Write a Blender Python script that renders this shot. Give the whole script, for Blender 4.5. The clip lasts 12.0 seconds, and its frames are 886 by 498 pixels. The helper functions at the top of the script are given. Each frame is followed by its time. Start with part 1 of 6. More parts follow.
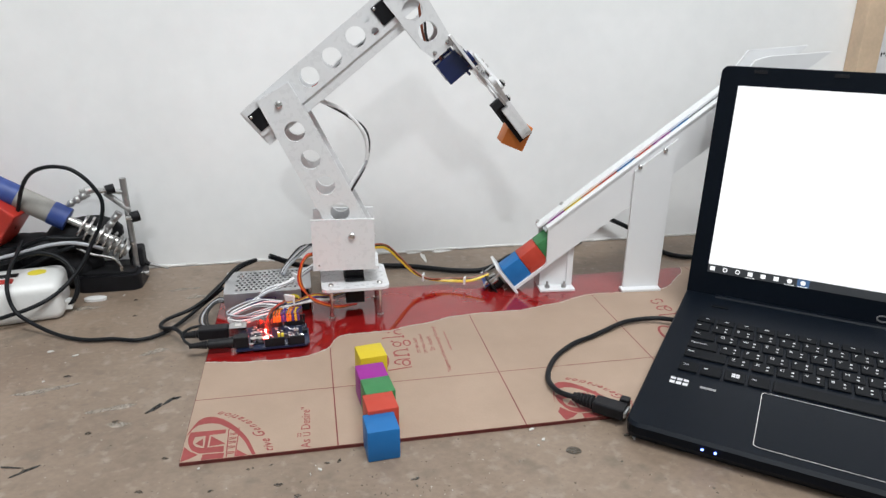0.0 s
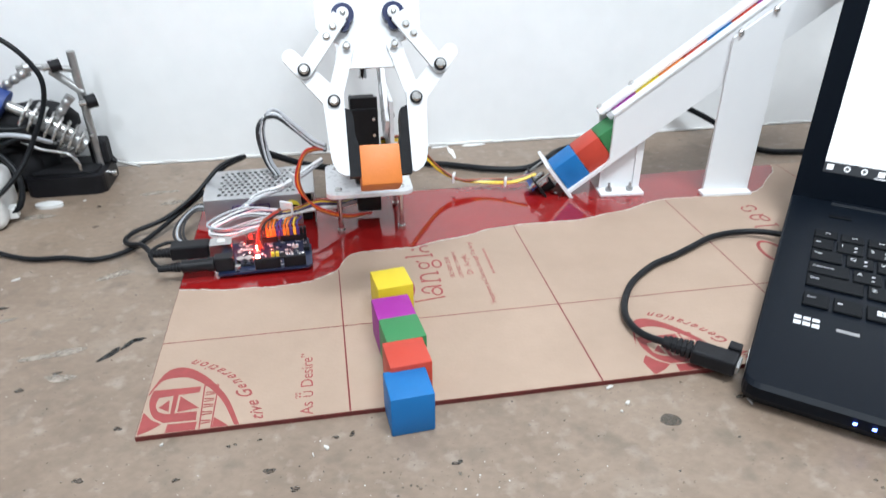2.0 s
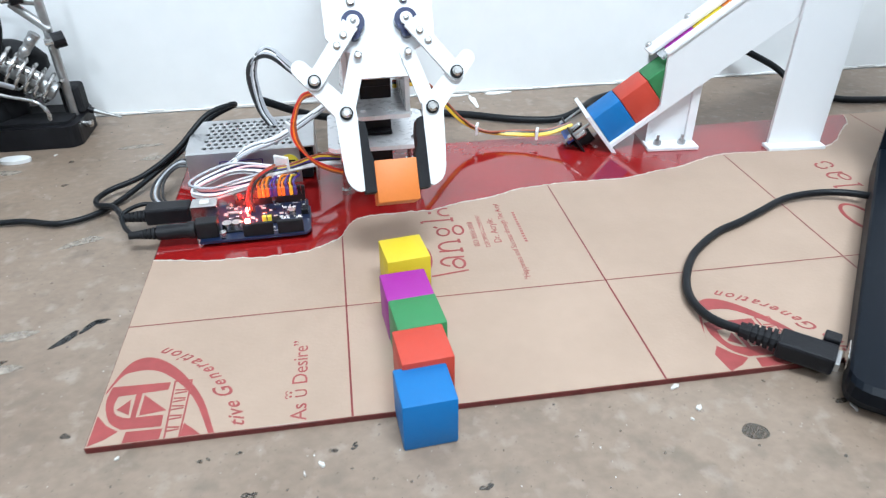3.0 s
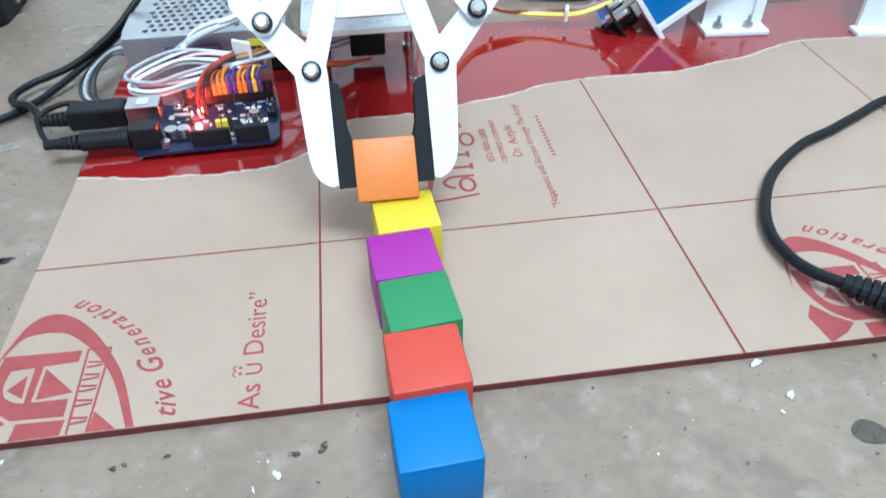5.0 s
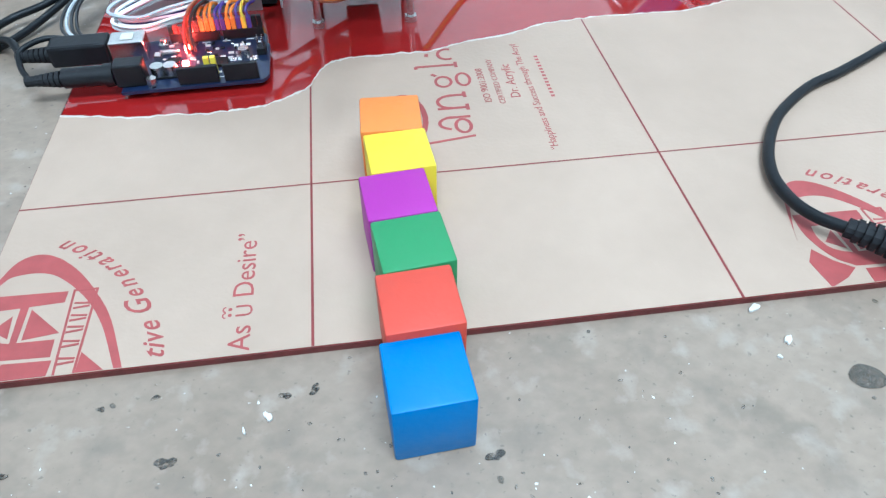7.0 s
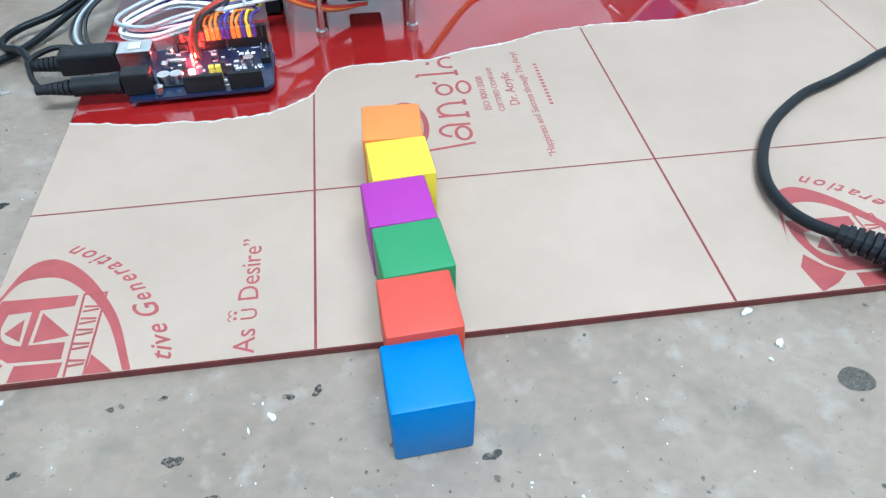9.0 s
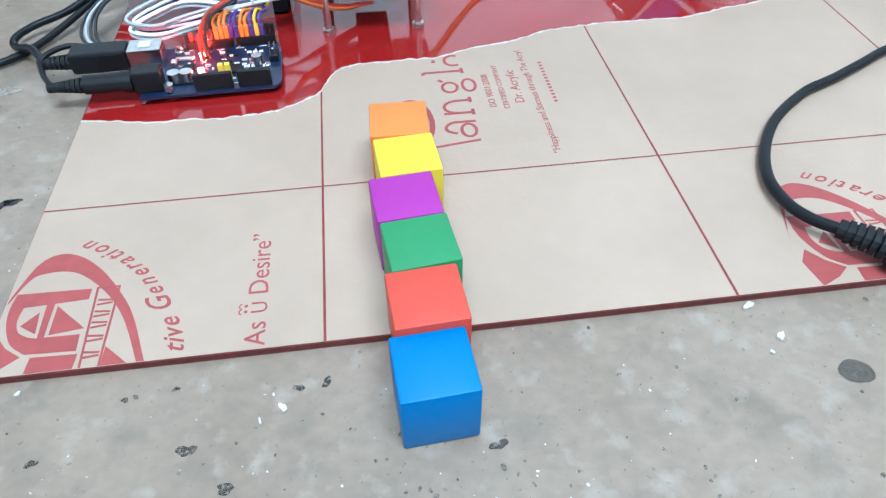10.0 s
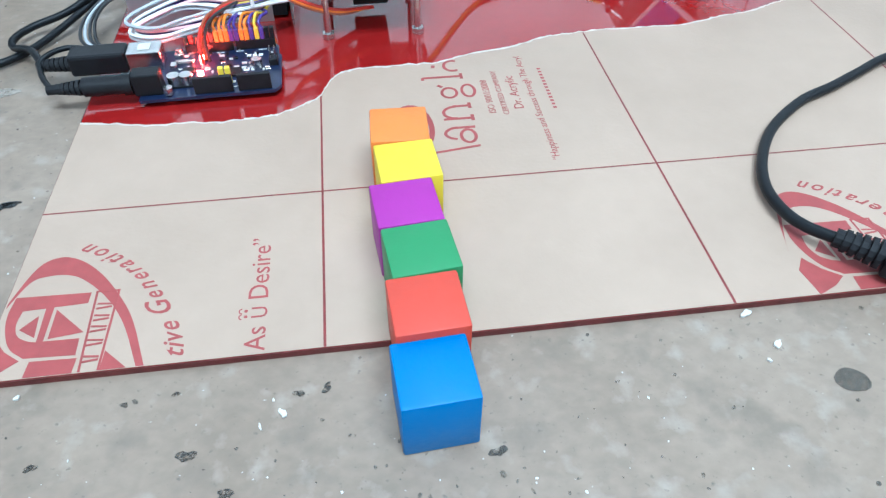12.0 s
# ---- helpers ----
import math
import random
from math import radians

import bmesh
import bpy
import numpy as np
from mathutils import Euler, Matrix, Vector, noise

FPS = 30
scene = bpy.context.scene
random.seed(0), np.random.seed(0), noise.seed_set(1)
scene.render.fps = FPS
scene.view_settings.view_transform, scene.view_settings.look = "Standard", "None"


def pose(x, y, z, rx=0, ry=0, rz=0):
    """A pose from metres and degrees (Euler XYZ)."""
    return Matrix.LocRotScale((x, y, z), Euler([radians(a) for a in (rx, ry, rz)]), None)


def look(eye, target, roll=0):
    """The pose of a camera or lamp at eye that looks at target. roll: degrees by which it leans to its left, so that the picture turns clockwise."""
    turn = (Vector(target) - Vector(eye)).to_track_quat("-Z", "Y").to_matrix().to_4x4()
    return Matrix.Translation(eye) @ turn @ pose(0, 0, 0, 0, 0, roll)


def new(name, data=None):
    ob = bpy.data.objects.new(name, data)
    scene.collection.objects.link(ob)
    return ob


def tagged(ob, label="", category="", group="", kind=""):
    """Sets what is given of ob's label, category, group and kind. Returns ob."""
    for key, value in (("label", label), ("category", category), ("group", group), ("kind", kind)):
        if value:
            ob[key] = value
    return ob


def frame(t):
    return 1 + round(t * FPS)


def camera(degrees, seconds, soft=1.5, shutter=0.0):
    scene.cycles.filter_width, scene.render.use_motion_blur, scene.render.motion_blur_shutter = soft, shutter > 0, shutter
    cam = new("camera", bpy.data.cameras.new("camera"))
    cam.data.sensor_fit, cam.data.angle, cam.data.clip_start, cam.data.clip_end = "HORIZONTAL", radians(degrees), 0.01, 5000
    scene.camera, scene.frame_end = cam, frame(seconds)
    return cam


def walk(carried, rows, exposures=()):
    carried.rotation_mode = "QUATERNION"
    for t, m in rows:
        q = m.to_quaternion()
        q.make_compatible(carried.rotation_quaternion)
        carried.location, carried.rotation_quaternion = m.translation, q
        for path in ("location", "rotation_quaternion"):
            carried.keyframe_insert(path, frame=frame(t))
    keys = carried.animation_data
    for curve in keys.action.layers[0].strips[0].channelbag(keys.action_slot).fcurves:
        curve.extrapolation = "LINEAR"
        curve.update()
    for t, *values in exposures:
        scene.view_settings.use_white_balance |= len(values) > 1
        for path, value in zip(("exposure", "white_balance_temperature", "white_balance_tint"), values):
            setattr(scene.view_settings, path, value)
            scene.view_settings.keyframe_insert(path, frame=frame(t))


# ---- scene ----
cam = camera(65.6, 12.0, soft=1.3, shutter=0.4)
PATH = [
    (0, (-0.007, -0.523, 0.322), (0.354, 1.318, -0.373), 0.4),
    (0.5, (-0.005, -0.502, 0.308), (0.368, 1.314, -0.441), 0.5),
    (1, (-0.002, -0.467, 0.296), (0.342, 1.334, -0.504), -0.1),
    (1.5, (-0.001, -0.418, 0.289), (0.275, 1.371, -0.56), -0.8),
    (2, (0.001, -0.377, 0.268), (0.301, 1.344, -0.706), -0.1),
    (2.5, (0.002, -0.341, 0.247), (0.261, 1.329, -0.823), -0.5),
    (3, (0.009, -0.305, 0.231), (0.254, 1.363, -0.845), -0.7),
    (5, (0.023, -0.223, 0.192), (0.216, 1.261, -1.135), -0.9),
    (5.5, (0.024, -0.215, 0.181), (0.218, 1.188, -1.232), -0.3),
    (6, (0.026, -0.218, 0.184), (0.214, 1.173, -1.241), -0.4),
    (6.5, (0.025, -0.219, 0.183), (0.21, 1.166, -1.248), -0.4),
    (7, (0.024, -0.221, 0.185), (0.213, 1.166, -1.244), -0.3),
    (9, (0.025, -0.225, 0.19), (0.204, 1.17, -1.233), -0.6),
    (9.5, (0.023, -0.228, 0.191), (0.195, 1.169, -1.23), -0.8),
    (10, (0.023, -0.229, 0.192), (0.194, 1.165, -1.233), -0.8),
    (10.5, (0.023, -0.229, 0.192), (0.195, 1.165, -1.232), -0.7),
    (11, (0.022, -0.229, 0.192), (0.198, 1.166, -1.23), -0.4),
    (11.5, (0.022, -0.228, 0.193), (0.212, 1.163, -1.232), 0.2),
    (12, (0.021, -0.228, 0.194), (0.209, 1.165, -1.228), 0.1),
]
walk(cam, [(t, look(eye, target, roll)) for t, eye, target, roll in PATH],
     exposures=[(0, 0.05, 6500, 9), (0.5, 0.12, 6500, 9), (1.0, 0.32, 6400, 9), (2.0, 0.52, 6050, 7), (3.0, 0.62, 5750, 4), (5.0, 0.62, 5140, -2),
                (5.5, 0.59, 5060, -3), (6.1, 0.62, 5030, -4), (6.6, 0.76, 5010, -4), (7.1, 0.82, 5010, -4), (9.0, 0.82, 5000, -4), (12.0, 0.80, 5000, -4)])

# ---- light: a dim room glow and two ceiling tubes ----
world = bpy.data.worlds.new("room")
scene.world = world
world.use_nodes = True
world.node_tree.nodes["Background"].inputs[0].default_value = (1.0, 0.98, 0.95, 1)
world.node_tree.nodes["Background"].inputs[1].default_value = 0.12


def lamp(name, where, aim, sx, sy, watts, colour):
    d = bpy.data.lights.new(name, "AREA")
    d.shape, d.size, d.size_y, d.energy, d.color = "RECTANGLE", sx, sy, watts, colour
    o = new(name, d)
    o.matrix_world = look(where, aim)
    return o


lamp("ceiling_lamp_over_table", (0.25, -0.68, 1.9), (0.2, 0.0, 0.0), 1.1, 0.45, 42, (0.955, 0.985, 1.0))
lamp("ceiling_lamp_behind", (-0.39, -2.2, 1.88), (0.1, 0.2, 0.1), 0.20, 0.05, 10.5, (0.955, 0.985, 1.0))


# ---- materials ----
def mat(name, colour, rough=0.5, metal=0.0, var=0.08, scale=60, bump=0.0, bscale=300, coat=0.0, second=None, mix=0.5):
    """A surface with variation at two scales: broad mottling and fine grain."""
    m = bpy.data.materials.new(name)
    m.use_nodes = True
    nt = m.node_tree
    b = nt.nodes["Principled BSDF"]
    b.inputs["Roughness"].default_value, b.inputs["Metallic"].default_value = rough, metal
    b.inputs["Coat Weight"].default_value = coat
    tc = nt.nodes.new("ShaderNodeTexCoord")
    n1 = nt.nodes.new("ShaderNodeTexNoise")
    n1.inputs["Scale"].default_value, n1.inputs["Detail"].default_value = scale, 5
    n2 = nt.nodes.new("ShaderNodeTexNoise")
    n2.inputs["Scale"].default_value, n2.inputs["Detail"].default_value = scale * 9, 3
    nt.links.new(tc.outputs["Object"], n1.inputs["Vector"])
    nt.links.new(tc.outputs["Object"], n2.inputs["Vector"])
    add = nt.nodes.new("ShaderNodeMath")
    add.operation = "MULTIPLY_ADD"
    nt.links.new(n2.outputs["Fac"], add.inputs[0])
    add.inputs[1].default_value = 0.35
    nt.links.new(n1.outputs["Fac"], add.inputs[2])
    ramp = nt.nodes.new("ShaderNodeValToRGB")
    lo = [c * (1 - var) for c in colour]
    hi = [min(1, c * (1 + var)) for c in (second or colour)]
    ramp.color_ramp.elements[0].position, ramp.color_ramp.elements[1].position = 0.45, 0.9
    ramp.color_ramp.elements[0].color, ramp.color_ramp.elements[1].color = (*lo, 1), (*hi, 1)
    nt.links.new(add.outputs[0], ramp.inputs[0])
    nt.links.new(ramp.outputs[0], b.inputs["Base Color"])
    rr = nt.nodes.new("ShaderNodeMapRange")
    rr.inputs["To Min"].default_value, rr.inputs["To Max"].default_value = max(0.02, rough * 0.85), min(1, rough * 1.15)
    nt.links.new(n2.outputs["Fac"], rr.inputs["Value"])
    nt.links.new(rr.outputs[0], b.inputs["Roughness"])
    if bump:
        n3 = nt.nodes.new("ShaderNodeTexNoise")
        n3.inputs["Scale"].default_value, n3.inputs["Detail"].default_value = bscale, 4
        nt.links.new(tc.outputs["Object"], n3.inputs["Vector"])
        bp = nt.nodes.new("ShaderNodeBump")
        bp.inputs["Strength"].default_value, bp.inputs["Distance"].default_value = bump, 0.001
        nt.links.new(n3.outputs["Fac"], bp.inputs["Height"])
        nt.links.new(bp.outputs[0], b.inputs["Normal"])
    return m


def glow(name, colour, strength):
    m = mat(name, (0.05, 0.05, 0.05), 0.3)
    b = m.node_tree.nodes["Principled BSDF"]
    b.inputs["Emission Color"].default_value, b.inputs["Emission Strength"].default_value = (*colour, 1), strength
    return m


def clear(name, colour, rough, alpha_mix, scale=90, spread=0.12):
    """Thin translucent plastic: partly see-through, with a glossy face."""
    m = bpy.data.materials.new(name)
    m.use_nodes = True
    nt = m.node_tree
    b = nt.nodes["Principled BSDF"]
    b.inputs["Base Color"].default_value, b.inputs["Roughness"].default_value = (*colour, 1), rough
    tr = nt.nodes.new("ShaderNodeBsdfTransparent")
    mx = nt.nodes.new("ShaderNodeMixShader")
    tc = nt.nodes.new("ShaderNodeTexCoord")
    n = nt.nodes.new("ShaderNodeTexNoise")
    n.inputs["Scale"].default_value, n.inputs["Detail"].default_value = scale, 4
    nt.links.new(tc.outputs["Object"], n.inputs["Vector"])
    r = nt.nodes.new("ShaderNodeMapRange")
    r.inputs["To Min"].default_value, r.inputs["To Max"].default_value = max(0.0, alpha_mix - spread), min(1.0, alpha_mix + spread)
    r.inputs["From Min"].default_value, r.inputs["From Max"].default_value = 0.3, 0.7
    nt.links.new(n.outputs["Fac"], r.inputs["Value"])
    nt.links.new(r.outputs[0], mx.inputs[0])
    nt.links.new(tr.outputs[0], mx.inputs[1])
    nt.links.new(b.outputs[0], mx.inputs[2])
    nt.links.new(mx.outputs[0], nt.nodes["Material Output"].inputs["Surface"])
    return m


def table_mat():
    """Worn tan board: broad pale and brown patches, fine specks, small dark spots."""
    m = mat("worn_table_top", (0.204, 0.150, 0.110), 0.40, 0, 0.08, 9, 0.12, 150, second=(0.255, 0.192, 0.145))
    nt = m.node_tree
    b = nt.nodes["Principled BSDF"]
    old = b.inputs["Base Color"].links[0].from_socket
    tc = nt.nodes["Texture Coordinate"]

    def spots(scale, detail, lo, hi, colour, base):
        n = nt.nodes.new("ShaderNodeTexNoise")
        n.inputs["Scale"].default_value, n.inputs["Detail"].default_value = scale, detail
        nt.links.new(tc.outputs["Object"], n.inputs["Vector"])
        r = nt.nodes.new("ShaderNodeMapRange")
        r.inputs["From Min"].default_value, r.inputs["From Max"].default_value = lo, hi
        nt.links.new(n.outputs["Fac"], r.inputs["Value"])
        mx = nt.nodes.new("ShaderNodeMix")
        mx.data_type = "RGBA"
        nt.links.new(r.outputs[0], mx.inputs["Factor"])
        nt.links.new(base, mx.inputs["A"])
        mx.inputs["B"].default_value = (*colour, 1)
        return mx.outputs["Result"]

    c = spots(16, 3, 0.62, 0.74, (0.290, 0.232, 0.185), old)
    c = spots(28, 6, 0.60, 0.72, (0.178, 0.136, 0.102), c)
    st = nt.nodes.new("ShaderNodeMapping")
    st.inputs["Scale"].default_value = (0.7, 1.0, 1.0)
    st.inputs["Rotation"].default_value = (0, 0, 0.9)
    nt.links.new(tc.outputs["Object"], st.inputs["Vector"])
    sn = nt.nodes.new("ShaderNodeTexNoise")
    sn.inputs["Scale"].default_value, sn.inputs["Detail"].default_value = 230, 8
    nt.links.new(st.outputs[0], sn.inputs["Vector"])
    sr = nt.nodes.new("ShaderNodeMapRange")
    sr.inputs["From Min"].default_value, sr.inputs["From Max"].default_value = 0.35, 0.7
    sr.inputs["To Min"].default_value, sr.inputs["To Max"].default_value = 0.90, 1.06
    nt.links.new(sn.outputs["Fac"], sr.inputs["Value"])
    sv = nt.nodes.new("ShaderNodeHueSaturation")
    nt.links.new(sr.outputs[0], sv.inputs["Value"])
    nt.links.new(c, sv.inputs["Color"])
    c = sv.outputs["Color"]
    c = spots(85, 8, 0.56, 0.72, (0.300, 0.242, 0.195), c)
    c = spots(52, 7, 0.57, 0.80, (0.148, 0.114, 0.088), c)
    c = spots(430, 4, 0.64, 0.74, (0.140, 0.110, 0.086), c)
    c = spots(190, 3, 0.71, 0.78, (0.11, 0.09, 0.075), c)
    c = spots(330, 2, 0.735, 0.77, (0.42, 0.39, 0.36), c)
    nt.links.new(c, b.inputs["Base Color"])
    return m


TABLE = table_mat()
WALL = mat("white_wall_paint", (0.85, 0.86, 0.865), 0.75, 0, 0.03, 5, 0.25, 60, second=(0.885, 0.89, 0.895))
PLASTER = mat("loose_white_plaster", (0.74, 0.73, 0.71), 0.8, 0, 0.08, 80, 0.4, 200)
FLOOR = mat("grey_floor", (0.3, 0.29, 0.28), 0.6, 0, 0.1, 3, 0.1, 50)
PINE = mat("pale_pine", (0.62, 0.47, 0.33), 0.6, 0, 0.14, 25, 0.2, 200)
ACRYL = mat("red_acrylic", (0.24, 0.009, 0.009), 0.08, 0, 0.06, 30, coat=0.7)
KRAFT = mat("kraft_masking_paper", (0.346, 0.250, 0.186), 0.62, 0, 0.04, 12, 0.12, 500, second=(0.373, 0.272, 0.205))
FIBRE = mat("torn_paper_fibre", (0.52, 0.45, 0.385), 0.85, 0, 0.1, 200, 0.4, 700)
INK = mat("red_print_ink", (0.265, 0.046, 0.044), 0.6, 0, 0.12, 150)
EDGEM = mat("sawn_acrylic_edge", (0.10, 0.014, 0.013), 0.5, 0, 0.25, 120, 0.2, 400)
CUT = mat("dark_red_cut", (0.17, 0.02, 0.02), 0.4, 0, 0.2, 200)
WHITE = mat("white_acrylic", (0.70, 0.705, 0.72), 0.28, 0, 0.008, 20, coat=0.2)
CHUTEW = mat("white_chute_plastic", (0.77, 0.775, 0.79), 0.35, 0, 0.012, 18, 0.05, 120)
STEEL = mat("bright_steel", (0.62, 0.61, 0.6), 0.25, 1.0, 0.12, 300)
DULL = mat("dull_zinc", (0.42, 0.42, 0.42), 0.42, 0.9, 0.15, 150, 0.1, 400)
BLACK = mat("black_plastic", (0.010, 0.010, 0.012), 0.4, 0, 0.2, 120, 0.1, 500)
RUBBER = mat("black_rubber", (0.012, 0.012, 0.014), 0.65, 0, 0.15, 150, 0.15, 600)
CABLE = mat("black_cable_sheath", (0.008, 0.009, 0.011), 0.42, 0, 0.15, 200)
for dark in (BLACK, RUBBER, CABLE):
    dark.node_tree.nodes["Principled BSDF"].inputs["Specular IOR Level"].default_value = 0.2
BLUE_SERVO = mat("blue_servo_case", (0.005, 0.012, 0.068), 0.25, 0, 0.1, 150, coat=0.3)
SILVER_CAN = mat("stamped_aluminium", (0.6, 0.6, 0.61), 0.4, 0.85, 0.08, 60, 0.05, 300)
PCB = mat("blue_circuit_board", (0.007, 0.014, 0.045), 0.35, 0, 0.3, 500, coat=0.3)
LAPTOP = mat("dark_slate_laptop_shell", (0.0030, 0.0052, 0.0095), 0.45, 0, 0.1, 400, 0.1, 1500)
LAPTOP.node_tree.nodes["Principled BSDF"].inputs["Specular IOR Level"].default_value = 0.10
KEYCAP = mat("black_keycap", (0.0035, 0.0045, 0.0065), 0.5, 0, 0.1, 400)
KEYCAP.node_tree.nodes["Principled BSDF"].inputs["Specular IOR Level"].default_value = 0.09
LEGEND = mat("white_key_legend", (0.7, 0.7, 0.72), 0.6)
SCREEN = glow("bright_white_screen", (0.97, 0.98, 1.0), 1.05)
TASK = glow("dark_taskbar", (0.010, 0.016, 0.026), 0.5)
TASKLIT = glow("blue_taskbar_button", (0.03, 0.10, 0.24), 1.0)
REDLED = glow("red_status_led", (1.0, 0.06, 0.035), 480)
BLUELED = glow("blue_status_led", (0.12, 0.2, 1.0), 9)
FLAKE = mat("white_paint_flake", (0.56, 0.54, 0.515), 0.7, 0, 0.06, 200)
STAIN = clear("dark_paint_stain", (0.060, 0.052, 0.045), 0.5, 0.40, 700, 0.45)
INKY = clear("black_paint_blot", (0.020, 0.021, 0.022), 0.4, 0.72, 300, 0.35)
GREYSTAIN = clear("grey_glue_stain", (0.100, 0.084, 0.068), 0.3, 0.52, 420, 0.34)
PALESTAIN = clear("pale_glue_smear", (0.36, 0.31, 0.26), 0.5, 0.5, 160, 0.4)
STRIPW = mat("white_strip_plastic", (0.74, 0.74, 0.73), 0.35, 0, 0.04, 40)
GREYGRIP = mat("grey_iron_grip", (0.30, 0.29, 0.27), 0.6, 0, 0.1, 60, 0.1, 300)
BLUEGRIP = mat("blue_iron_band", (0.028, 0.06, 0.24), 0.5, 0, 0.1, 80)
REDBOX = mat("red_tin", (0.42, 0.03, 0.02), 0.35, 0, 0.15, 60)
YELLOWS = mat("yellow_sticker", (0.75, 0.62, 0.05), 0.5, 0, 0.08, 100)
CLEAR = clear("clear_chute_cover", (0.8, 0.81, 0.83), 0.12, 0.34)
WIRE = {k: mat("wire_" + k, c, 0.4, 0, 0.08, 300) for k, c in dict(
    white=(0.75, 0.75, 0.76), red=(0.5, 0.03, 0.02), orange=(0.75, 0.22, 0.02), yellow=(0.75, 0.52, 0.04), purple=(0.06, 0.03, 0.22),
    black=(0.02, 0.02, 0.022), brown=(0.28, 0.07, 0.03), grey=(0.4, 0.41, 0.44), blue=(0.04, 0.12, 0.5), pink=(0.75, 0.4, 0.42)).items()}
BLOCKS = {k: mat("painted_wood_" + k, c, 0.5, 0, 0.05, 40, 0.12, 350) for k, c in dict(
    blue=(0.005, 0.130, 0.375), red=(0.46, 0.045, 0.024), green=(0.038, 0.194, 0.065), purple=(0.275, 0.010, 0.245),
    yellow=(0.61, 0.46, 0.016), orange=(0.62, 0.175, 0.026)).items()}


# ---- builders ----
def part(name, bm, material, parent=None, label="", smooth=False):
    me = bpy.data.meshes.new(name)
    bmesh.ops.recalc_face_normals(bm, faces=bm.faces)
    if smooth:
        for f in bm.faces:
            f.smooth = True
        for e in bm.edges:
            if len(e.link_faces) == 2 and e.calc_face_angle(0) > 0.7:
                e.smooth = False
    bm.to_mesh(me)
    bm.free()
    me.materials.append(material)
    ob = new(name, me)
    if parent is not None:
        ob.parent = parent
    if label:
        ob["label"] = label
    return ob


def thing(name, m, label, category, group="", kind=""):
    e = new(name)
    e.empty_display_size = 0.02
    e.matrix_world = m
    return tagged(e, label, category, group, kind)


def nb():
    return bmesh.new()


def box(bm, x0, y0, z0, x1, y1, z1, bevel=0.0, m=None, seg=2):
    g = bmesh.ops.create_cube(bm, size=1.0)
    vs = g["verts"]
    for v in vs:
        v.co = Vector(((x0 + x1) / 2 + v.co.x * (x1 - x0), (y0 + y1) / 2 + v.co.y * (y1 - y0), (z0 + z1) / 2 + v.co.z * (z1 - z0)))
    if bevel:
        es = list({e for v in vs for e in v.link_edges})
        r = bmesh.ops.bevel(bm, geom=es, offset=bevel, segments=seg, affect="EDGES", profile=0.5)
        vs = list({v for f in r["faces"] for v in f.verts} | {v for v in vs if v.is_valid})
    if m is not None:
        bmesh.ops.transform(bm, matrix=m, verts=vs)
    return bm


def cyl(bm, p0, p1, r, seg=14, r2=None, caps=True):
    p0, p1 = Vector(p0), Vector(p1)
    d = p1 - p0
    m = Matrix.Translation((p0 + p1) / 2) @ d.to_track_quat("Z", "Y").to_matrix().to_4x4()
    bmesh.ops.create_cone(bm, cap_ends=caps, segments=seg, radius1=r, radius2=r if r2 is None else r2, depth=d.length, matrix=m)
    return bm


def sphere(bm, c, r, sx=1, sy=1, sz=1, seg=12):
    bmesh.ops.create_uvsphere(bm, u_segments=seg, v_segments=max(6, seg // 2), radius=r,
                              matrix=Matrix.Translation(c) @ Matrix.Diagonal((sx, sy, sz, 1)))
    return bm


def ring_pts(cx, cy, rx, ry=None, n=24, a0=0.0, a1=360.0):
    ry = rx if ry is None else ry
    full = abs(a1 - a0) >= 360
    k = n if full else n + 1
    return [(cx + rx * math.cos(radians(a0 + (a1 - a0) * i / n)), cy + ry * math.sin(radians(a0 + (a1 - a0) * i / n))) for i in range(k)]


def rrect(x0, y0, x1, y1, r, n=5):
    pts = []
    for cx, cy, a in ((x1 - r, y1 - r, 0), (x0 + r, y1 - r, 90), (x0 + r, y0 + r, 180), (x1 - r, y0 + r, 270)):
        pts += [(cx + r * math.cos(radians(a + 90 * i / n)), cy + r * math.sin(radians(a + 90 * i / n))) for i in range(n + 1)]
    return pts


def slab(bm, outline, z0, z1, holes=(), m=None):
    """A flat plate of that outline (x, y), with holes cut through it."""
    tmp = bmesh.new()
    loops = []
    for pts in (outline, *holes):
        vs = [tmp.verts.new((x, y, z0)) for x, y in pts]
        loops += [tmp.edges.new((vs[i], vs[(i + 1) % len(vs)])) for i in range(len(vs))]
    bmesh.ops.triangle_fill(tmp, use_beauty=True, use_dissolve=False, edges=loops)
    if abs(z1 - z0) > 1e-9:
        g = bmesh.ops.extrude_face_region(tmp, geom=tmp.faces[:])
        bmesh.ops.translate(tmp, vec=(0, 0, z1 - z0), verts=[v for v in g["geom"] if isinstance(v, bmesh.types.BMVert)])
    if m is not None:
        bmesh.ops.transform(tmp, matrix=m, verts=tmp.verts)
    me = bpy.data.meshes.new("tmp")
    tmp.to_mesh(me)
    tmp.free()
    bm.from_mesh(me)
    bpy.data.meshes.remove(me)
    return bm


def spline(pts, n=8):
    """A smooth curve through the points."""
    P = [Vector(p) for p in pts]
    P = [P[0] * 2 - P[1], *P, P[-1] * 2 - P[-2]]
    out = []
    for i in range(1, len(P) - 2):
        a, b, c, d = P[i - 1:i + 3]
        for k in range(n):
            t = k / n
            out.append(0.5 * (2 * b + (c - a) * t + (2 * a - 5 * b + 4 * c - d) * t * t + (3 * b - a - 3 * c + d) * t ** 3))
    out.append(P[-2])
    return out


